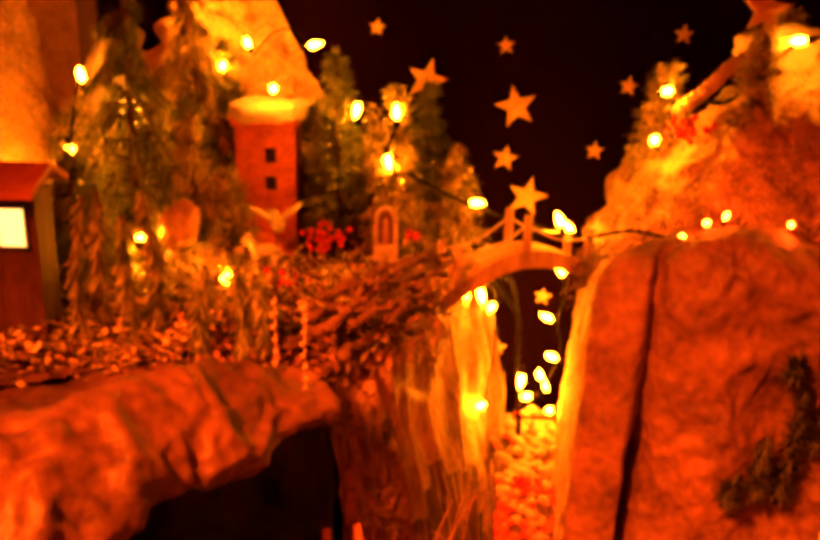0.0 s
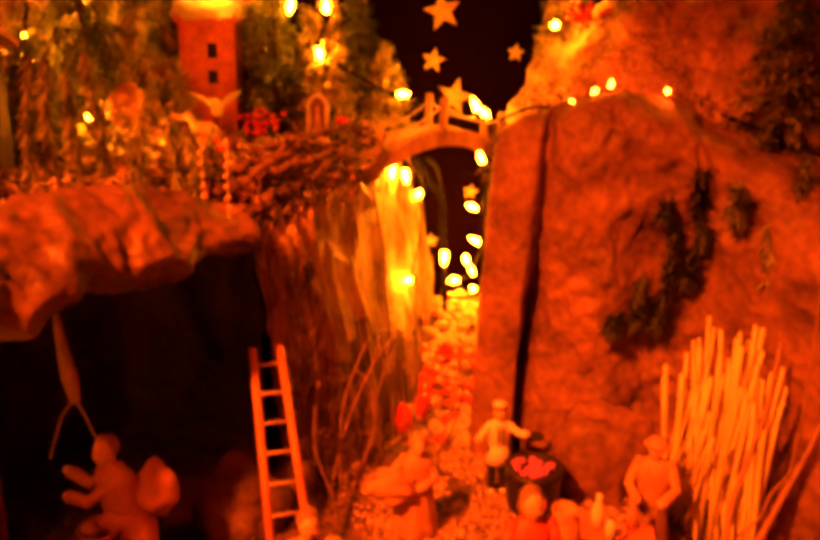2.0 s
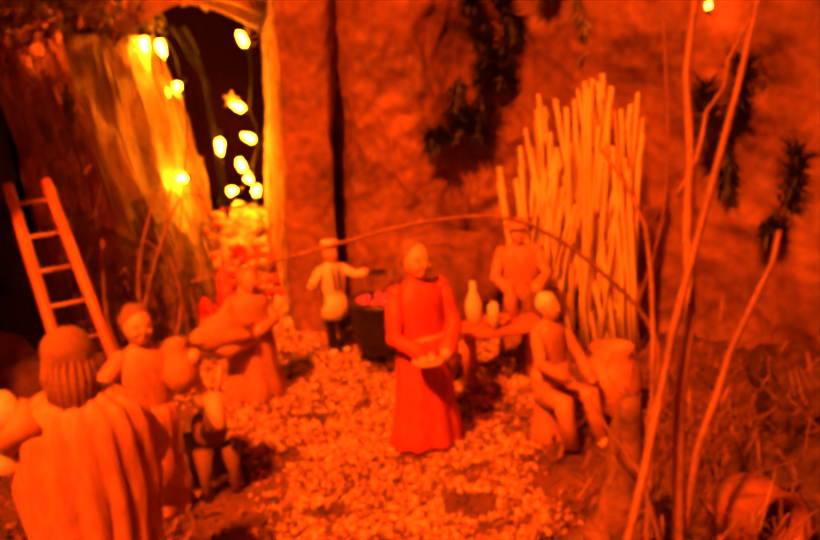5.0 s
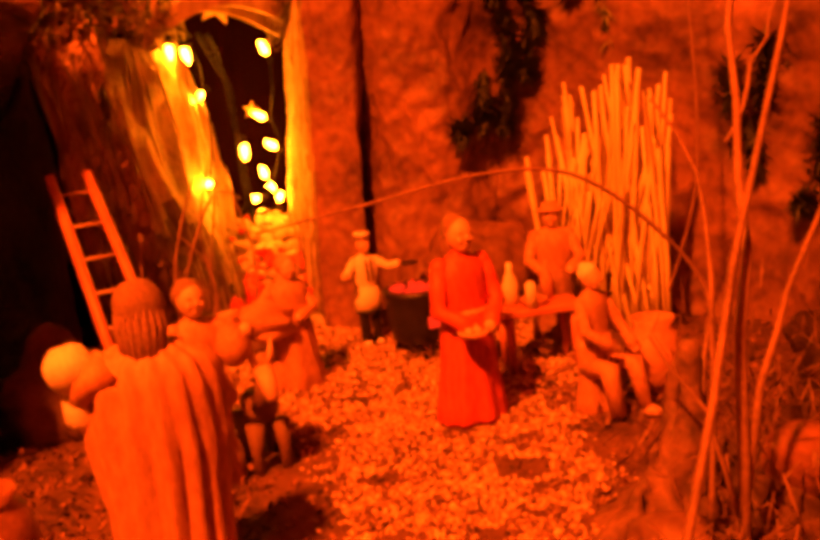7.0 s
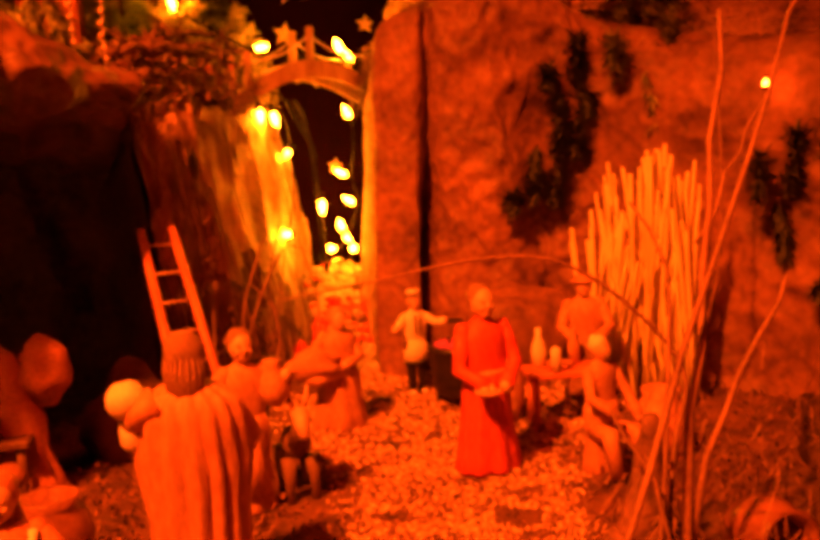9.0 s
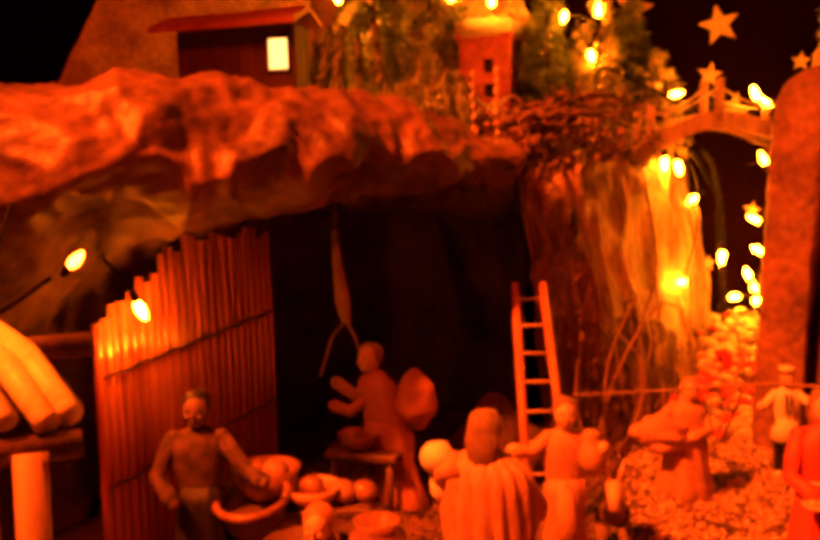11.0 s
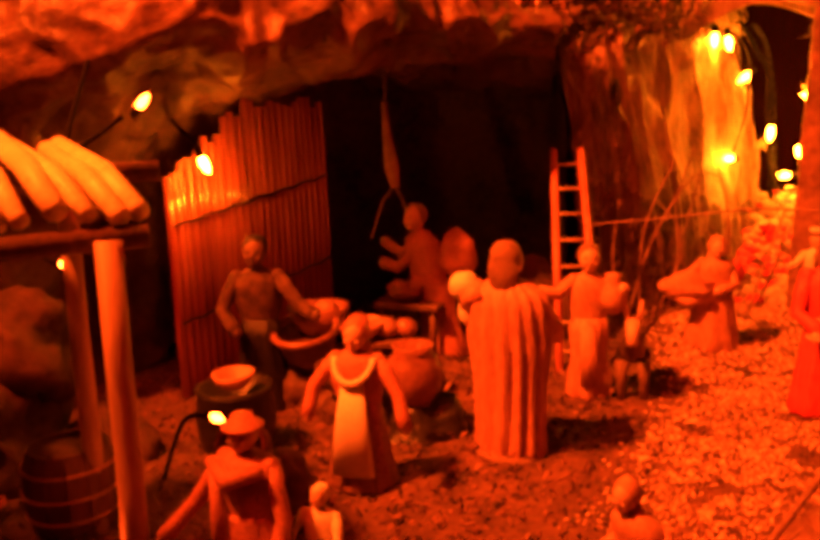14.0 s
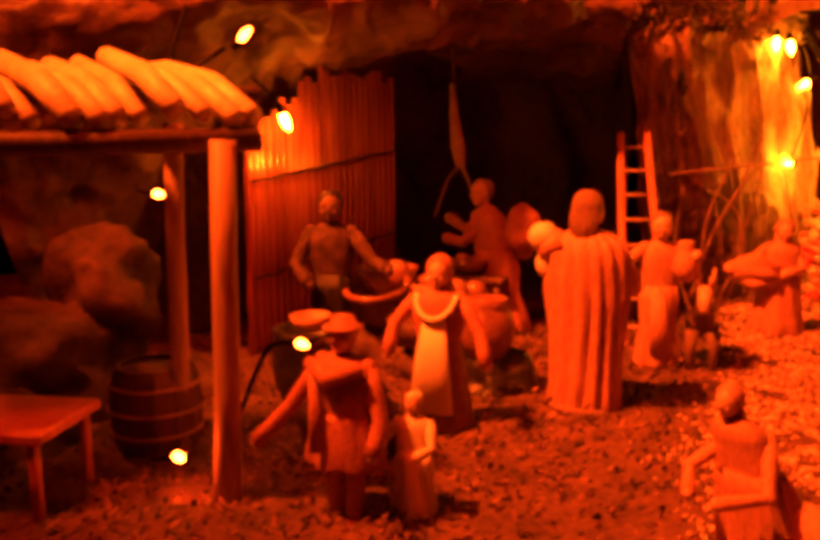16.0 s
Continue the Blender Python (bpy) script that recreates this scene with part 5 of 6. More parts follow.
figurine((0.15, 0.558, 0.0), 0.084, 4, "cook figurine in white jacket and cook's hat", [BLACK, PALE, SKIN, PALE, BLACK], trousers=True, hair="chef", extra=chef_extra,
         arms=[((-0.1, 0, 0.77), (-0.19, -0.06, 0.68), (-0.24, -0.16, 0.68)), ((0.1, 0, 0.77), (0.2, -0.06, 0.7), (0.28, -0.14, 0.72))])


def platter_extra(bm):
    lathe(bm, [(0.03, 0), (0.065, 0.008), (0.075, 0.02), (0.065, 0.018)], 18, (-0.08, -0.19, 0.47), 4)
    lathe(bm, [(0.124, 0.53), (0.127, 0.545), (0.124, 0.56)], 24, (0, 0, 0), 4, 1, 0.7)
    for x, y in ((-0.1, -0.19), (-0.06, -0.2), (-0.08, -0.17)):
        ball(bm, (x, y, 0.495), 0.028, 4, (1, 1, 0.7), 8)
    ball(bm, (0.0, 0.02, 0.985), 0.05, 3, (1.15, 1.1, 0.6), 12, 0.2)


figurine((0.149, 0.368, 0.0), 0.114, 9, "woman figurine in a long red dress holding a platter", [REDDRESS, REDDRESS, SKIN, HAIR, SKIN], skirt=0.18, waist=0.115, chest=0.135, hair="long", fold=0.13, folds=10, extra=platter_extra,
         arms=[((-0.12, 0, 0.78), (-0.17, -0.04, 0.58), (-0.06, -0.16, 0.5)), ((0.12, 0, 0.78), (0.17, -0.04, 0.58), (0.04, -0.16, 0.49))])
figurine((0.262, 0.468, 0.0), 0.1, -20, "peasant figurine in brown clothes behind the small table", [BROWNCLOTH, ROBE, SKIN, ROBE, CLAY], hair="hat", chest=0.15,
         arms=[((-0.12, 0, 0.78), (-0.18, -0.08, 0.62), (-0.1, -0.22, 0.56)), ((0.12, 0, 0.78), (0.18, -0.08, 0.62), (0.08, -0.22, 0.56))])


def sit_extra(bm):
    tube(bm, [(-0.06, 0, 0.3), (-0.16, -0.24, 0.36), (-0.14, -0.28, 0.05)], [0.08, 0.07, 0.05], 10, 0)
    tube(bm, [(0.06, 0, 0.3), (0.1, -0.25, 0.34), (0.08, -0.34, 0.05)], [0.08, 0.07, 0.05], 10, 0)
    ball(bm, (0.08, -0.38, 0.04), 0.06, 2, (0.8, 1.4, 0.7), 8)


figurine((0.212, 0.338, 0.0), 0.082, 20, "seated child figurine in pale clothes with one leg stretched", [ROBE, CLAY, SKIN, PALE, CLAY], skirt=0.16, waist=0.13, chest=0.135, hair="cap", extra=sit_extra,
         arms=[((-0.12, 0, 0.76), (-0.2, -0.1, 0.6), (-0.1, -0.24, 0.5)), ((0.12, 0, 0.76), (0.2, -0.08, 0.56), (0.16, -0.22, 0.42))])


def coat_extra(bm):
    lathe(bm, [(0.2, 0.3), (0.205, 0.32), (0.185, 0.42), (0.17, 0.53), (0.16, 0.56)], 32, (0, 0, 0), 1, 1, 0.8, 0.1, 9)
    tube(bm, [(-0.15, -0.08, 0.79), (0.0, -0.15, 0.74), (0.15, -0.08, 0.79)], [0.03, 0.045, 0.03], 10, 3)
    tube(bm, [(-0.12, -0.1, 0.8), (-0.05, -0.17, 0.6), (-0.03, -0.19, 0.4)], [0.02, 0.03, 0.035], 8, 3, 0.5)


def apron_extra(bm):
    tube(bm, [(0, -0.1, 0.66), (0, -0.135, 0.45), (0, -0.16, 0.12)], [0.07, 0.1, 0.135], 12, 4, 0.25)
    tube(bm, [(0.12 * math.cos(a), -0.045 - 0.09 * abs(math.sin(a)), 0.8 + 0.13 * math.sin(a)) for a in [math.pi + math.pi * k / 10 for k in range(11)]], 0.02, 8, 4)


figurine((-0.09, 0.188, 0.0), 0.092, 5, "peasant woman figurine with pale apron and red headscarf", [BROWNCLOTH, RUSSET, SKIN, RUSSET, PALE], skirt=0.21, waist=0.13, chest=0.17, hair="veil", extra=apron_extra,
         arms=[((-0.13, 0, 0.78), (-0.26, -0.05, 0.62), (-0.28, -0.12, 0.45)), ((0.13, 0, 0.78), (0.26, -0.05, 0.6), (0.32, -0.12, 0.42))])
figurine((-0.084, 0.07, -0.004), 0.089, -8, "shepherd figurine in red clothes with outstretched arm", [RUSSET, RUSSET, SKIN, RUSSET, CLAY], trousers=True, chest=0.185, waist=0.165, flat=0.8, fold=0.14, hair="hat", extra=coat_extra,
         arms=[((-0.13, 0, 0.78), (-0.28, -0.06, 0.55), (-0.44, -0.14, 0.36)), ((0.13, 0, 0.78), (0.22, -0.03, 0.55), (0.22, -0.1, 0.4))])
# stands unlit: clothes and face take near-black colours in place of shade
figurine((-0.205, 0.275, 0.0), 0.118, 20, "figurine standing before the bamboo screen, shade painted into its dark colours", [BLACK, ROCKDARK, DONKEY, BLACK, CLAY], hair="cap", chest=0.14,
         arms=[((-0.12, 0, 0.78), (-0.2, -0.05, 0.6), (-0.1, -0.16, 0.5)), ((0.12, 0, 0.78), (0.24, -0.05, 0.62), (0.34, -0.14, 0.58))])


def smith_extra(bm):
    ball(bm, (0.06, 0.05, 0.66), 0.13, 1, (1.0, 0.9, 1.35), 20, 0.5)


figurine((-0.125, 0.425, 0.0), 0.118, -25, "stooping craftsman figurine in dark red clothes in the cave", [RUSSET, RUSSET, SKIN, HAIR, CLAY], chest=0.15, waist=0.15, lean=(-0.2, -0.05), hair="cap", extra=smith_extra,
         arms=[((-0.16, -0.02, 0.8), (-0.36, -0.06, 0.66), (-0.5, -0.1, 0.74)), ((-0.12, -0.06, 0.76), (-0.32, -0.14, 0.58), (-0.46, -0.16, 0.6))])


def kneel_extra(bm):
    tube(bm, [(0.1, 0, 0.22), (0.35, 0.05, 0.16), (0.62, 0.05, 0.08)], [0.17, 0.15, 0.1], 12, 0)


figurine((0.084, 0.1, 0.0), 0.066, -25, "kneeling figurine in pale orange robe on the gravel", [ROBE, ROBE, SKIN, ROBE, CLAY], skirt=0.3, waist=0.19, chest=0.17, lean=(-0.2, -0.18), fold=0.2, folds=11, hair="veil", extra=kneel_extra,
         arms=[((-0.2, -0.08, 0.72), (-0.42, -0.24, 0.5), (-0.3, -0.45, 0.42)), ((-0.02, -0.1, 0.72), (0.1, -0.3, 0.48), (-0.12, -0.46, 0.42))])
figurine((-0.058, 0.082, 0.0), 0.052, 0, "small child figurine in pale clothes", [PALE, PALE, SKIN, PALE, CLAY], skirt=0.2, waist=0.15, chest=0.16, hair="cap",
         arms=[((-0.14, 0, 0.76), (-0.24, -0.05, 0.6), (-0.3, -0.1, 0.4)), ((0.14, 0, 0.76), (0.2, -0.1, 0.6), (0.1, -0.2, 0.55))])


def animal(at, size, turn, label, coat, muzzle, ears=True, name="donkey"):
    bm = bmesh.new()
    ball(bm, (0, 0.02, 0.64), 0.19, 0, (0.85, 1.75, 0.95), 16, 0.15)
    for x, y in ((-0.13, -0.26), (0.13, -0.26), (-0.13, 0.26), (0.13, 0.26)):
        tube(bm, [(x, y, 0.55), (x * 1.1, y, 0.28), (x * 1.1, y - 0.01, 0.0)], [0.1, 0.06, 0.055], 8)
    tube(bm, [(0, -0.24, 0.7), (0, -0.34, 0.9), (0, -0.4, 1.04)], [0.14, 0.1, 0.09], 10)
    tube(bm, [(0, -0.36, 1.1), (0, -0.48, 1.0), (0, -0.58, 0.86)], [0.1, 0.085, 0.06], 10, 1)
    if ears:
        for s in (-1, 1):
            tube(bm, [(0.06 * s, -0.34, 1.14), (0.1 * s, -0.34, 1.26), (0.11 * s, -0.35, 1.4)], [0.03, 0.04, 0.01], 6, 1)
    tube(bm, [(0, 0.38, 0.68), (0, 0.45, 0.5), (0, 0.44, 0.3)], [0.03, 0.025, 0.03], 6)
    ob = part(name, bm, [coat, muzzle])
    ob.matrix_world = pose(*at, 0, 0, turn) @ Matrix.Diagonal((size, size, size, 1))
    return tagged(ob, label, name, "animals")


animal((0.03, 0.372, -0.002), 0.052, 6, "standing dark brown donkey figurine with a pale face", DONKEY, SKIN)
boulder((-0.135, 0.735, 0.27), 0.02, (1.5, 1, 0.6), ROCK, "small rock under the sheep")
animal((-0.133, 0.728, 0.279), 0.034, -70, "pale sheep figurine on the upper ground", PALE, PALE, False, "sheep")


def bird():
    top = thing("dove", "pale yellow dove with spread wings before the tower", "bird", pose(-0.132, 0.79, 0.312, 10, 0, 20))
    bm = bmesh.new()
    ball(bm, (0, 0, 0), 0.009, 0, (0.8, 1.8, 0.8), 12)
    ball(bm, (0, -0.016, 0.006), 0.005, 0, (1, 1, 1), 8)
    tube(bm, [(0, 0.01, 0), (0, 0.026, 0.003)], [0.005, 0.007], 6, 0, 0.3)
    part("body", bm, PALE, top)
    for s in (-1, 1):
        bm = bmesh.new()
        tube(bm, [(0.004 * s, 0, 0.003), (0.016 * s, 0.002, 0.012), (0.026 * s, 0.008, 0.016)], [0.006, 0.007, 0.002], 8, 0, 0.3)
        part("wing", bm, PALE, top)
    bm = bmesh.new()
    tube(bm, [(0, 0, -0.005), (0.002, 0.004, -0.05)], 0.0006, 5)
    part("stick", bm, WIRE, top)


bird()


# ---- props ----
def stove():
    top = thing("iron_stove", "black round iron stove with red embers and a fire door", "stove", pose(0.176, 0.518, 0.0))
    bm = bmesh.new()
    lathe(bm, [(0.016, 0.006), (0.021, 0.01), (0.0235, 0.025), (0.0235, 0.04), (0.0255, 0.043), (0.0255, 0.047), (0.021, 0.047), (0.019, 0.042)], 24)
    part("body", bm, BLACK, top)
    bm = bmesh.new()
    rng = random.Random(3)
    for k in range(22):
        a, r = rng.uniform(0, 6.28), 0.017 * math.sqrt(rng.random())
        ball(bm, (r * math.cos(a), r * math.sin(a), 0.0465), 0.0035, 0, (1, 1, 0.8), 6, 0.4)
    part("embers", bm, EMBER, top, "glowing red embers", smooth=False)
    bm = bmesh.new()
    box(bm, (-0.002, -0.025, 0.02), (0.0075, -0.0225, 0.029), 0, 0.0008)
    part("fire_door", bm, EMBER, top, "glowing red fire door", smooth=False)
    for a in (30, 150, 270):
        bm = bmesh.new()
        tube(bm, [(0.014 * math.cos(radians(a)), 0.014 * math.sin(radians(a)), 0.012), (0.02 * math.cos(radians(a)), 0.02 * math.sin(radians(a)), 0.0)], 0.002, 6)
        part("leg", bm, BLACK, top)


stove()


def table(at, w, d, h, turn, label, wood, name="small_table"):
    top = thing(name, label, "table", pose(*at, 0, 0, turn))
    bm = bmesh.new()
    box(bm, (-w / 2, -d / 2, h - 0.005), (w / 2, d / 2, h), 0, 0.001)
    part("tabletop", bm, wood, top, smooth=False)
    for x in (-1, 1):
        for y in (-1, 1):
            bm = bmesh.new()
            tube(bm, [(x * (w / 2 - 0.006), y * (d / 2 - 0.005), 0), (x * (w / 2 - 0.006), y * (d / 2 - 0.005), h - 0.004)], 0.0028, 6)
            part("leg", bm, wood, top)


table((0.226, 0.428, 0), 0.055, 0.03, 0.042, -10, "small reddish wooden table in front of the reed fence", REDWOOD)
table((-0.155, 0.312, 0), 0.085, 0.045, 0.045, 20, "low dark wooden workbench in the cave", DARKWOOD, "workbench")
table((-0.15, 0.415, 0), 0.055, 0.035, 0.045, 0, "small dark round-edged table in the cave", DARKWOOD)
table((-0.236, 0.02, 0), 0.08, 0.05, 0.04, 15, "reddish wooden bench under the shelter", REDWOOD, "bench")


def vessel(name, at, profile, mats, label, category, n=22, tilt=(0, 0), group="pots"):
    bm = bmesh.new()
    lathe(bm, profile, n)
    ob = part(name, bm, mats)
    ob.matrix_world = pose(*at, *tilt)
    return tagged(ob, label, category, group)


def bowl_profile(r, h):
    return [(r * 0.5, 0), (r * 0.8, h * 0.35), (r, h), (r * 0.92, h), (r * 0.7, h * 0.45), (r * 0.3, h * 0.2)]


def pot_profile(r, h):
    return [(r * 0.6, 0), (r * 0.92, h * 0.25), (r, h * 0.5), (r * 0.85, h * 0.78), (r * 0.62, h * 0.88), (r * 0.75, h), (r * 0.62, h), (r * 0.5, h * 0.8)]


vessel("clay_vase", (0.256, 0.345, 0.0), pot_profile(0.017, 0.044), CLAY, "rounded terracotta vase with a narrow neck", "vase")
vessel("clay_pot", (-0.088, 0.262, 0.02), pot_profile(0.018, 0.038), POTCLAY, "glazed terracotta pot with a wide rim", "pot")
boulder((-0.085, 0.265, -0.004), 0.03, (1, 0.9, 0.9), BLACK, "dark stone under the terracotta pot")
vessel("clay_jar", (0.19, 0.45, 0.0), pot_profile(0.014, 0.05), CLAY, "pale terracotta jar beside the small table", "jar")
vessel("small_jar", (0.01, 0.362, 0.0), pot_profile(0.008, 0.024), PALE, "small pale jar on the gravel", "jar")
vessel("bowl", (-0.145, 0.305, 0.045), bowl_profile(0.018, 0.012), CLAY, "pale shallow bowl on the workbench", "bowl")
vessel("bowl", (-0.178, 0.308, 0.045), bowl_profile(0.022, 0.02), POTCLAY, "clay bowl on the workbench", "bowl")
vessel("basin", (-0.135, 0.265, 0.022), bowl_profile(0.022, 0.018), DARKWOOD, "dark wide basin beside the workbench", "bowl")
boulder((-0.135, 0.268, 0.0), 0.022, (1.1, 0.9, 1), ROCKDARK, "dark stone under the basin")
vessel("bowl", (-0.155, 0.413, 0.045), bowl_profile(0.016, 0.012), POTCLAY, "brown bowl on the cave table", "bowl")
vessel("lying_jar", (0.226, 0.197, 0.016), [(0.008, -0.02), (0.016, -0.012), (0.018, 0.0), (0.014, 0.01), (0.0125, 0.014), (0.015, 0.017), (0.0125, 0.017), (0.01, 0.01), (0.011, 0.0)], POTCLAY, "dark clay jar lying on its side", "jar", tilt=(80, 0))
vessel("candle", (0.217, 0.418, 0.042), [(0.0035, 0), (0.0035, 0.016), (0.001, 0.018)], PALE, "short pale candle on the small table", "candle")
vessel("bowl", (0.222, 0.425, 0.042), bowl_profile(0.009, 0.005), CLAY, "pale plate on the small table", "bowl")
vessel("bottle", (0.212, 0.437, 0.042), [(0.005, 0), (0.0055, 0.012), (0.004, 0.018), (0.002, 0.022), (0.002, 0.028)], PALE, "pale bottle on the small table", "bottle")
vessel("bottle", (0.238, 0.435, 0.042), [(0.004, 0), (0.0045, 0.014), (0.002, 0.02), (0.002, 0.026)], CLAY, "brown bottle on the small table", "bottle")
for i, (x, y, z, r) in enumerate([(-0.128, 0.312, 0.052, 0.0085), (-0.116, 0.318, 0.051, 0.008), (-0.137, 0.322, 0.05, 0.007), (-0.145, 0.305, 0.057, 0.007), (-0.17, 0.306, 0.064, 0.008), (-0.186, 0.31, 0.063, 0.007), (-0.16, 0.41, 0.057, 0.006)]):
    bm = bmesh.new()
    ball(bm, (0, 0, 0), r, 0, (1.15, 1, 0.85), 12, 0.15)
    ob = part("bread_loaf", bm, POTCLAY if i % 2 else BROWNCLOTH)
    ob.location = (x, y, z)
    tagged(ob, "round brown bread loaf on the workbench", "bread", "loaves")


def ring_basket(at, r, h, label, tilt=(0, 0)):
    top = thing("basket", label, "basket", pose(*at, *tilt), "baskets")
    bm = bmesh.new()
    lathe(bm, bowl_profile(r, h), 20)
    part("bowl", bm, DRIFT, top)
    bm = bmesh.new()
    tube(bm, [(r * math.cos(2 * math.pi * k / 16), r * math.sin(2 * math.pi * k / 16), h) for k in range(17)], r * 0.12, 8)
    part("rim", bm, POTCLAY, top)


vessel("iron_cauldron", (-0.178, 0.2, 0.0), [(0.016, 0.0), (0.022, 0.008), (0.024, 0.024), (0.022, 0.04), (0.0235, 0.044), (0.02, 0.044), (0.018, 0.03)], BLACK, "black iron cauldron beside the cave", "cauldron")
vessel("bowl", (-0.178, 0.2, 0.043), bowl_profile(0.013, 0.009), CLAY, "pale dish on the black cauldron", "bowl")
ring_basket((-0.113, 0.125, 0.045), 0.013, 0.018, "small woven basket with a thick rim", (70, 0))
ring_basket((-0.175, 0.29, 0.03), 0.022, 0.026, "woven basket standing by the workbench", (15, 0))
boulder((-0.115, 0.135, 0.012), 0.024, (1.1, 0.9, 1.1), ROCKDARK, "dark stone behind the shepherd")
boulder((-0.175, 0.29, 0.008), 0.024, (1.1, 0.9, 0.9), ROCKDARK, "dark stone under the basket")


def barrel():
    top = thing("barrel", "dark wooden barrel with pale metal hoops under the shelter", "barrel", pose(-0.213, 0.102, 0.0) @ Matrix.Diagonal((0.8, 0.8, 0.84, 1)))
    for k in range(14):
        bm = bmesh.new()
        a0, a1 = 2 * math.pi * (k + 0.03) / 14, 2 * math.pi * (k + 0.97) / 14
        rows = []
        for r, z in ((0.0245, 0), (0.0285, 0.012), (0.0295, 0.026), (0.0285, 0.04), (0.0245, 0.052)):
            rows.append([bm.verts.new((q * math.cos(a), q * math.sin(a), z)) for q, a in ((r, a0), (r, a1), (r - 0.003, a1), (r - 0.003, a0))])
        for p, q in zip(rows, rows[1:]):
            for j in range(4):
                bm.faces.new((p[j], p[(j + 1) % 4], q[(j + 1) % 4], q[j]))
        bm.faces.new(rows[0]), bm.faces.new(rows[-1])
        part("stave", bm, DARKWOOD, top, smooth=False)
    bm = bmesh.new()
    lathe(bm, [(0.023, 0.047), (0.0225, 0.049)], 20)
    part("lid", bm, DARKWOOD, top)
    for z, r in ((0.012, 0.0287), (0.026, 0.0298), (0.041, 0.0285)):
        bm = bmesh.new()
        tube(bm, [(r * math.cos(2 * math.pi * k / 28), r * math.sin(2 * math.pi * k / 28), z) for k in range(29)], 0.0011, 6)
        part("hoop", bm, CLAY, top, "pale metal hoop")


barrel()


def shelter():
    top = thing("shelter", "open shelter of rough posts with a pole roof", "shelter")
    for p, q, r in [((-0.139, 0.06, -0.004), (-0.134, 0.06, 0.158), 0.0058), ((-0.197, 0.10, -0.004), (-0.192, 0.10, 0.165), 0.0048), ((-0.245, -0.03, -0.004), (-0.24, -0.03, 0.158), 0.0055), ((-0.30, 0.03, -0.004), (-0.30, 0.03, 0.17), 0.005)]:
        bm = bmesh.new()
        p, q = Vector(p), Vector(q)
        tube(bm, [p, p.lerp(q, 0.33) + Vector((0.0008, 0, 0)), p.lerp(q, 0.66), q], [r * 1.1, r, r * 0.97, r], 9)
        part("post", bm, WOOD, top)
    bm = bmesh.new()
    tube(bm, [(-0.124, 0.073, 0.158), (-0.19, 0.02, 0.157), (-0.27, -0.045, 0.158)], 0.005, 8)
    part("beam", bm, DARKWOOD, top)
    bm = bmesh.new()
    tube(bm, [(-0.165, 0.135, 0.178), (-0.25, 0.07, 0.179), (-0.33, 0.0, 0.178)], 0.005, 8)
    part("beam", bm, DARKWOOD, top)
    rng = random.Random(9)
    for k in range(21):
        e = Vector((-0.126, 0.072, 0.166)) + Vector((-0.0082, -0.0067, 0)) * k + Vector((rng.uniform(-0.006, 0.004), 0, rng.uniform(0, 0.005)))
        t = e + Vector((-0.075, 0.04, 0.026)) + Vector((rng.uniform(-0.01, 0.006), rng.uniform(-0.008, 0.008), rng.uniform(-0.002, 0.004)))
        bm = bmesh.new()
        r = rng.uniform(0.0044, 0.0062)
        tube(bm, [e, e.lerp(t, 0.4) + Vector((0, 0, 0.005)), t], [r * 0.92, r, r * 0.9], 9)
        part("roof_pole", bm, REED, top)


shelter()


def screen():
    top = thing("bamboo_screen", "screen of upright bamboo canes tied with dark wire", "screen")
    a, b = Vector((-0.272, 0.275, 0)), Vector((-0.236, 0.435, 0))
    rng = random.Random(17)
    n = 24
    for k in range(n):
        p = a.lerp(b, k / (n - 1))
        bm = bmesh.new()
        h = 0.158 + 0.045 * min(1, k / (n * 0.45)) + rng.uniform(-0.004, 0.006)
        r = rng.uniform(0.0029, 0.0036)
        tube(bm, [p, p + Vector((0.001, 0, h * 0.5)), p + Vector((rng.uniform(-0.001, 0.001), 0, h))], r, 8)
        part("cane", bm, BAMBOO, top)
    bm = bmesh.new()
    for z in (0.055, 0.125):
        tube(bm, [a.lerp(b, k / 20) + Vector((0.0048, -0.001, z + 0.018 * k / 20 + 0.001 * math.sin(k * 2))) for k in range(21)], 0.0009, 6)
    part("tie_wire", bm, BLACK, top, "dark twisted wire")


screen()


def sack():
    top = thing("hanging_sheaf", "straw sheaf hanging on a cord in the cave", "sheaf")
    bm = bmesh.new()
    tube(bm, [(-0.2, 0.49, 0.235), (-0.199, 0.488, 0.2)], 0.001, 5)
    part("cord", bm, DRIFT, top)
    bm = bmesh.new()
    tube(bm, [(-0.2, 0.488, 0.2), (-0.197, 0.484, 0.175), (-0.19, 0.476, 0.145), (-0.185, 0.47, 0.128)], [0.0025, 0.004, 0.0065, 0.004], 10)
    part("sheaf", bm, CLAY, top)
    for q in ((-0.205, 0.46, 0.085), (-0.168, 0.46, 0.10)):
        bm = bmesh.new()
        tube(bm, [(-0.185, 0.47, 0.13), ((-0.185 + q[0]) / 2, 0.465, 0.118), q], [0.0015, 0.0012, 0.001], 6)
        part("strap", bm, CLAY, top)


sack()


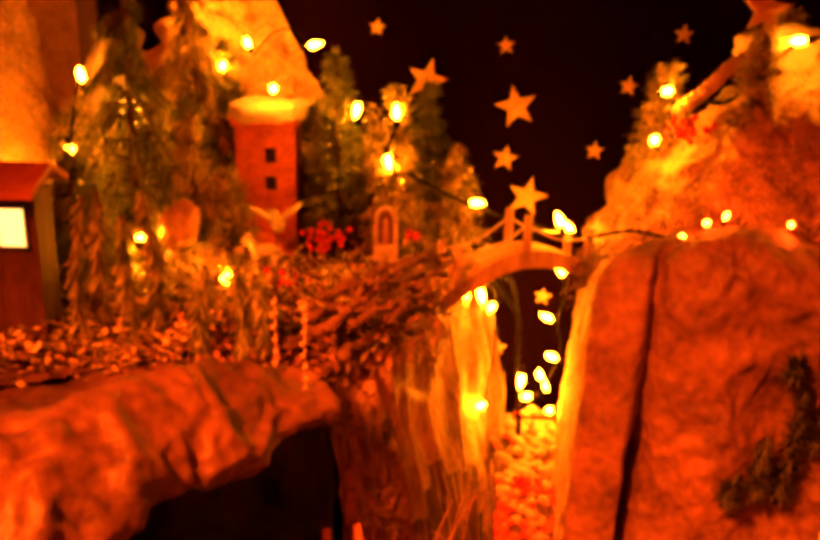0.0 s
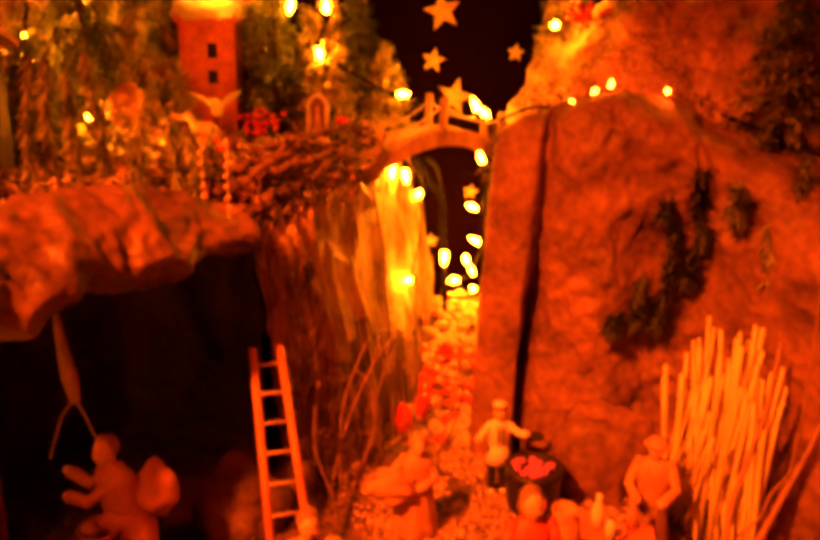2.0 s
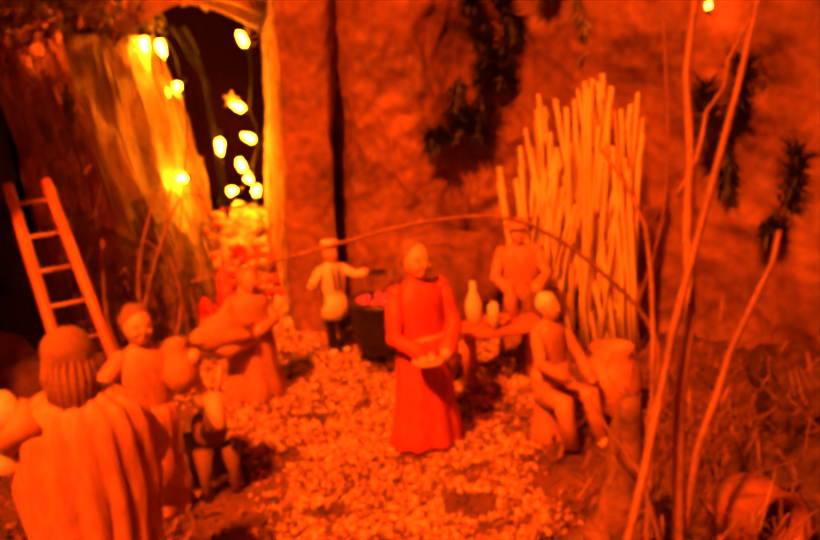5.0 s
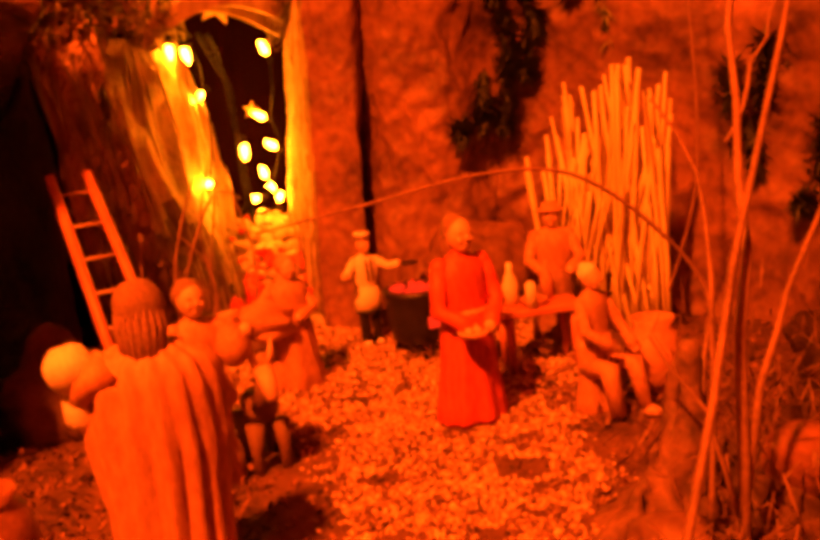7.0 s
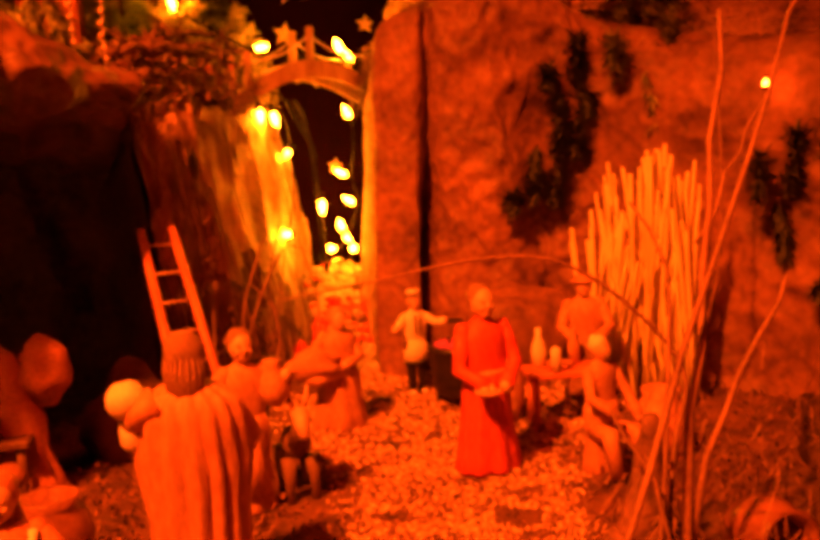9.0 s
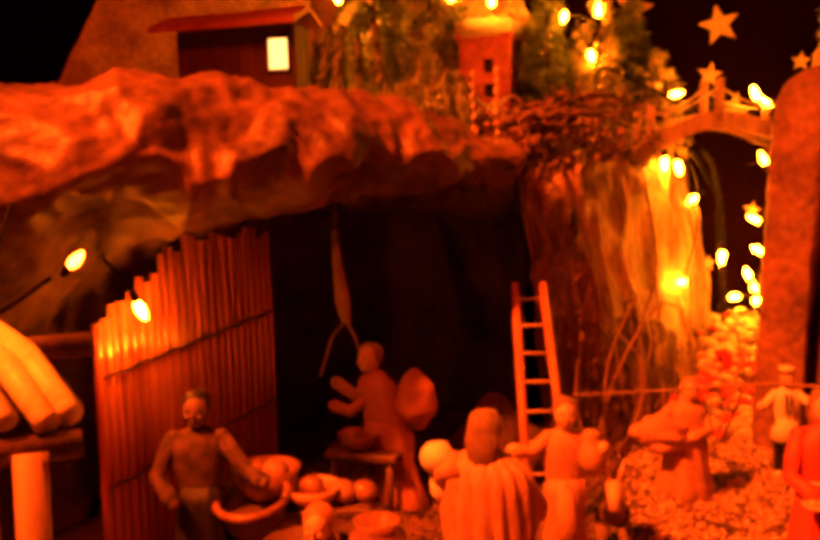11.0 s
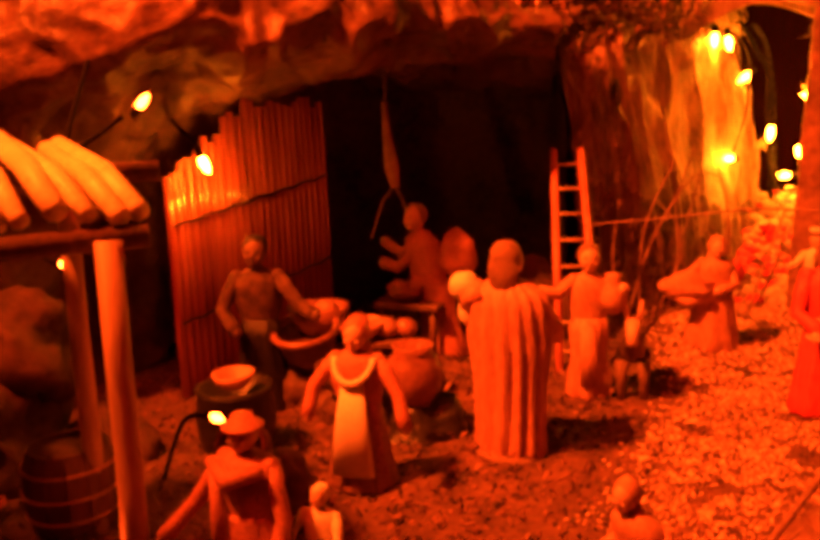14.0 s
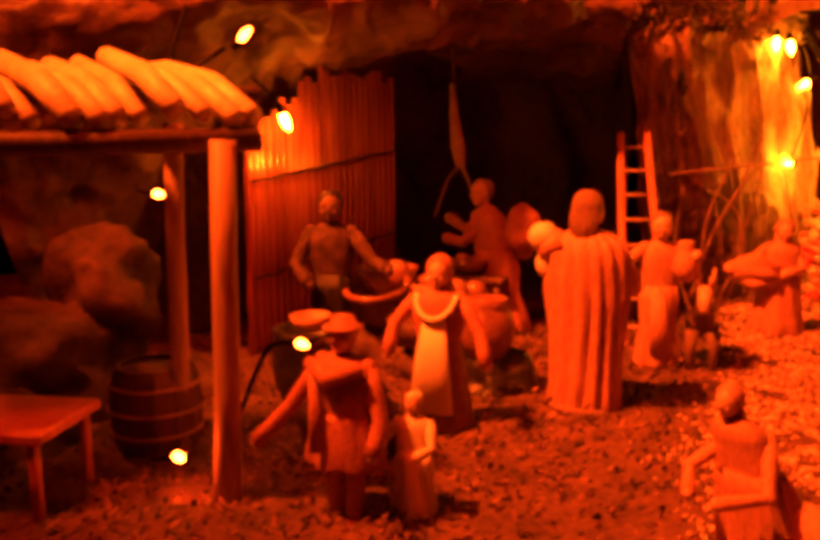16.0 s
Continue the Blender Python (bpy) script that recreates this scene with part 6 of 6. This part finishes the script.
def twigs():
    top = thing("twig_bundle", "bundle of bare brown twigs standing in the ground", "twigs")
    rng = random.Random(31)
    for pts, r in [([(0.098, 0.124, -0.004), (0.166, 0.172, 0.1), (0.237, 0.218, 0.2), (0.29, 0.25, 0.275)], 0.0018), ([(0.164, 0.168, -0.004), (0.175, 0.175, 0.07), (0.19, 0.19, 0.115), (0.21, 0.22, 0.16), (0.23, 0.243, 0.208), (0.25, 0.27, 0.26)], 0.0024),
                   ([(0.168, 0.172, -0.004), (0.18, 0.176, 0.06), (0.205, 0.183, 0.1), (0.232, 0.195, 0.135)], 0.0019), ([(0.16, 0.18, -0.004), (0.168, 0.185, 0.06), (0.176, 0.193, 0.105), (0.186, 0.215, 0.14), (0.178, 0.225, 0.17)], 0.0013),
                   ([(0.205, 0.215, 0.15), (0.224, 0.222, 0.18), (0.25, 0.23, 0.215)], 0.0011), ([(0.165, 0.17, 0.02), (0.158, 0.18, 0.06), (0.148, 0.195, 0.085)], 0.0012)]:
        p = [Vector(spline(np.array(pts, float), k / 8)) + Vector((rng.gauss(0, 0.0012), rng.gauss(0, 0.0012), 0)) for k in range(9)]
        bm = bmesh.new()
        tube(bm, p, [r * (1 - 0.06 * k) for k in range(9)], 7)
        part("twig", bm, TWIG, top)
    bm = bmesh.new()
    arch = np.array([(0.17, 0.19, -0.004), (0.195, 0.225, 0.05), (0.208, 0.236, 0.084), (0.185, 0.24, 0.117), (0.149, 0.242, 0.143), (0.11, 0.243, 0.148), (0.06, 0.245, 0.142), (0.02, 0.248, 0.137)], float)
    tube(bm, [Vector(spline(arch, k / 40)) for k in range(41)], [0.0013 - 0.000022 * k for k in range(41)], 7)
    part("twig", bm, TWIG, top)


twigs()


def stump():
    """A split weathered stump: uneven ribs that narrow to a leaning tip."""
    rng = random.Random(52)
    bm = bmesh.new()
    for k in range(15):
        a, d = rng.uniform(0, 6.283), rng.uniform(0.008, 0.034)
        tip = Vector((0.004 + rng.gauss(0, 0.006), rng.gauss(0, 0.006), rng.uniform(0.03, 0.09) * (1.15 - d / 0.04)))
        foot = Vector((math.cos(a) * d - 0.01, math.sin(a) * d * 0.8, -0.004))
        pts = [foot.lerp(tip, t / 8) + Vector((rng.gauss(0, 0.0012), rng.gauss(0, 0.0012), 0)) for t in range(9)]
        r = rng.uniform(0.005, 0.01)
        tube(bm, pts, [r * (1.2 - 0.11 * t) * rng.uniform(0.85, 1.15) for t in range(9)], 9)
    for v in bm.verts:
        v.co += Vector((noise.noise(v.co * 170), noise.noise(v.co * 170 + Vector((5, 0, 0))), 0)) * 0.003
    ob = part("tree_stump", bm, DRIFT)
    ob.matrix_world = pose(0.168, 0.205, 0.0)
    tagged(ob, "dark weathered split stump at the edge of the gravel", "stump")


stump()
rng = random.Random(41)
for pts in [[(0.325, 0.43, 0.02), (0.335, 0.40, 0.12), (0.345, 0.42, 0.27)], [(0.20, 0.31, 0.002), (0.225, 0.335, 0.006), (0.26, 0.35, 0.004)], [(0.2, 0.385, 0.004), (0.23, 0.395, 0.007), (0.275, 0.40, 0.005)], [(0.195, 0.37, 0.003), (0.24, 0.375, 0.005)],
            [(0.03, 0.60, 0.0), (0.04, 0.605, 0.06), (0.055, 0.615, 0.13)], [(0.045, 0.60, 0.0), (0.04, 0.605, 0.07), (0.02, 0.60, 0.1)], [(0.105, 0.63, 0.0), (0.125, 0.65, 0.05), (0.118, 0.66, 0.1)], [(0.10, 0.62, 0.0), (0.118, 0.64, 0.06), (0.128, 0.66, 0.09)],
            [(0.0, 0.55, 0.0), (0.018, 0.565, 0.07), (0.05, 0.60, 0.125), (0.075, 0.63, 0.118)], [(0.01, 0.555, 0.0), (0.012, 0.56, 0.08), (0.035, 0.58, 0.14)], [(0.02, 0.57, 0.0), (0.04, 0.58, 0.05), (0.036, 0.59, 0.1), (0.05, 0.6, 0.15)],
            [(0.07, 0.62, 0.0), (0.08, 0.63, 0.07), (0.068, 0.64, 0.13)], [(0.005, 0.54, 0.0), (-0.012, 0.545, 0.05), (-0.008, 0.55, 0.11)]]:
    bm = bmesh.new()
    net = np.array(pts, float)
    p = [Vector(spline(net, k / 12)) for k in range(13)]
    tube(bm, p, [0.0015 - 0.00007 * k for k in range(13)], 6)
    tagged(part("stick", bm, TWIG), "thin bare brown stick on the ground", "stick", "loose sticks")


# ---- cables of the lights ----
def cable(name, pts, r, twist=True, label="twisted dark green light cable", m=WIRE):
    p = np.array(pts, float)
    line = [Vector(spline(p, u)) for u in np.linspace(0, 1, 14 * len(pts))]
    bm = bmesh.new()
    for ph in ((0, math.pi) if twist else (0,)):
        tube(bm, [q + Vector((math.cos(i * 0.9 + ph), math.sin(i * 0.9 + ph) * 0.5, math.sin(i * 0.9 + ph))) * (r * 0.9 if twist else 0) for i, q in enumerate(line)], r, 5)
    return tagged(part(name, bm, m), label, name, "light cables" if m is WIRE else "")


cable("cable", [(0.08, 0.78, 0.262), (0.095, 0.80, 0.235), (0.108, 0.81, 0.21), (0.108, 0.81, 0.17), (0.113, 0.815, 0.12), (0.116, 0.83, 0.075)], 0.0017)
cable("cable", [(0.09, 0.79, 0.262), (0.104, 0.83, 0.24), (0.113, 0.85, 0.19), (0.116, 0.86, 0.13), (0.12, 0.87, 0.08)], 0.0015)
cable("cable", [(0.158, 0.83, 0.27), (0.163, 0.865, 0.25), (0.164, 0.88, 0.21), (0.163, 0.9, 0.18), (0.165, 0.885, 0.15), (0.154, 0.893, 0.11), (0.14, 0.89, 0.09), (0.125, 0.88, 0.095), (0.112, 0.86, 0.085), (0.13, 0.86, 0.08), (0.15, 0.85, 0.085)], 0.001)
cable("cable", [(0.155, 0.80, 0.296), (0.19, 0.72, 0.325), (0.22, 0.692, 0.326), (0.262, 0.698, 0.335), (0.30, 0.69, 0.335), (0.335, 0.70, 0.33), (0.36, 0.66, 0.325), (0.42, 0.58, 0.30)], 0.0011)
cable("cable", [(0.228, 0.79, 0.38), (0.245, 0.80, 0.43), (0.28, 0.765, 0.435), (0.31, 0.75, 0.47), (0.33, 0.73, 0.49), (0.38, 0.75, 0.49)], 0.0011)
cable("cable", [(-0.075, 0.87, 0.415), (-0.06, 0.855, 0.42), (-0.02, 0.835, 0.405), (-0.026, 0.83, 0.37), (0.02, 0.84, 0.34), (0.06, 0.85, 0.32), (0.1, 0.83, 0.31), (0.15, 0.81, 0.30)], 0.001)
cable("cable", [(-0.34, 0.86, 0.44), (-0.325, 0.79, 0.38), (-0.30, 0.74, 0.33), (-0.245, 0.74, 0.305), (-0.225, 0.75, 0.31), (-0.2, 0.77, 0.29)], 0.001)
cable("cord", [(0.235, 0.765, 0.425), (0.253, 0.745, 0.446), (0.27, 0.738, 0.466), (0.289, 0.735, 0.478)], 0.0036, True, "thick twisted brown cord on the upper hill", WOOD)
cable("cable", [(-0.26, 0.20, 0.235), (-0.225, 0.14, 0.19), (-0.195, 0.148, 0.204)], 0.0014, False)
cable("cable", [(-0.2, 0.155, 0.0), (-0.17, 0.14, 0.045), (-0.148, 0.134, 0.053)], 0.0014, False)
cable("cable", [(-0.27, 0.16, 0.13), (-0.255, 0.145, 0.128), (-0.24, 0.14, 0.127)], 0.0012, False)
cable("cable", [(-0.2, 0.08, 0.002), (-0.18, 0.06, 0.012), (-0.16, 0.052, 0.019)], 0.0012, False)
cable("cable", [(-0.285, 0.30, 0.2), (-0.262, 0.284, 0.19), (-0.246, 0.2805, 0.178)], 0.001, False)
cable("cable", [(0.062, 0.81, 0.262), (0.066, 0.805, 0.25), (0.07, 0.79, 0.255), (0.082, 0.82, 0.24), (0.088, 0.855, 0.215), (0.086, 0.83, 0.17), (0.076, 0.798, 0.13)], 0.001, False)
cable("cable", [(-0.17, 0.90, 0.465), (-0.15, 0.905, 0.488), (-0.128, 0.905, 0.492), (-0.112, 0.902, 0.478)], 0.001, False)
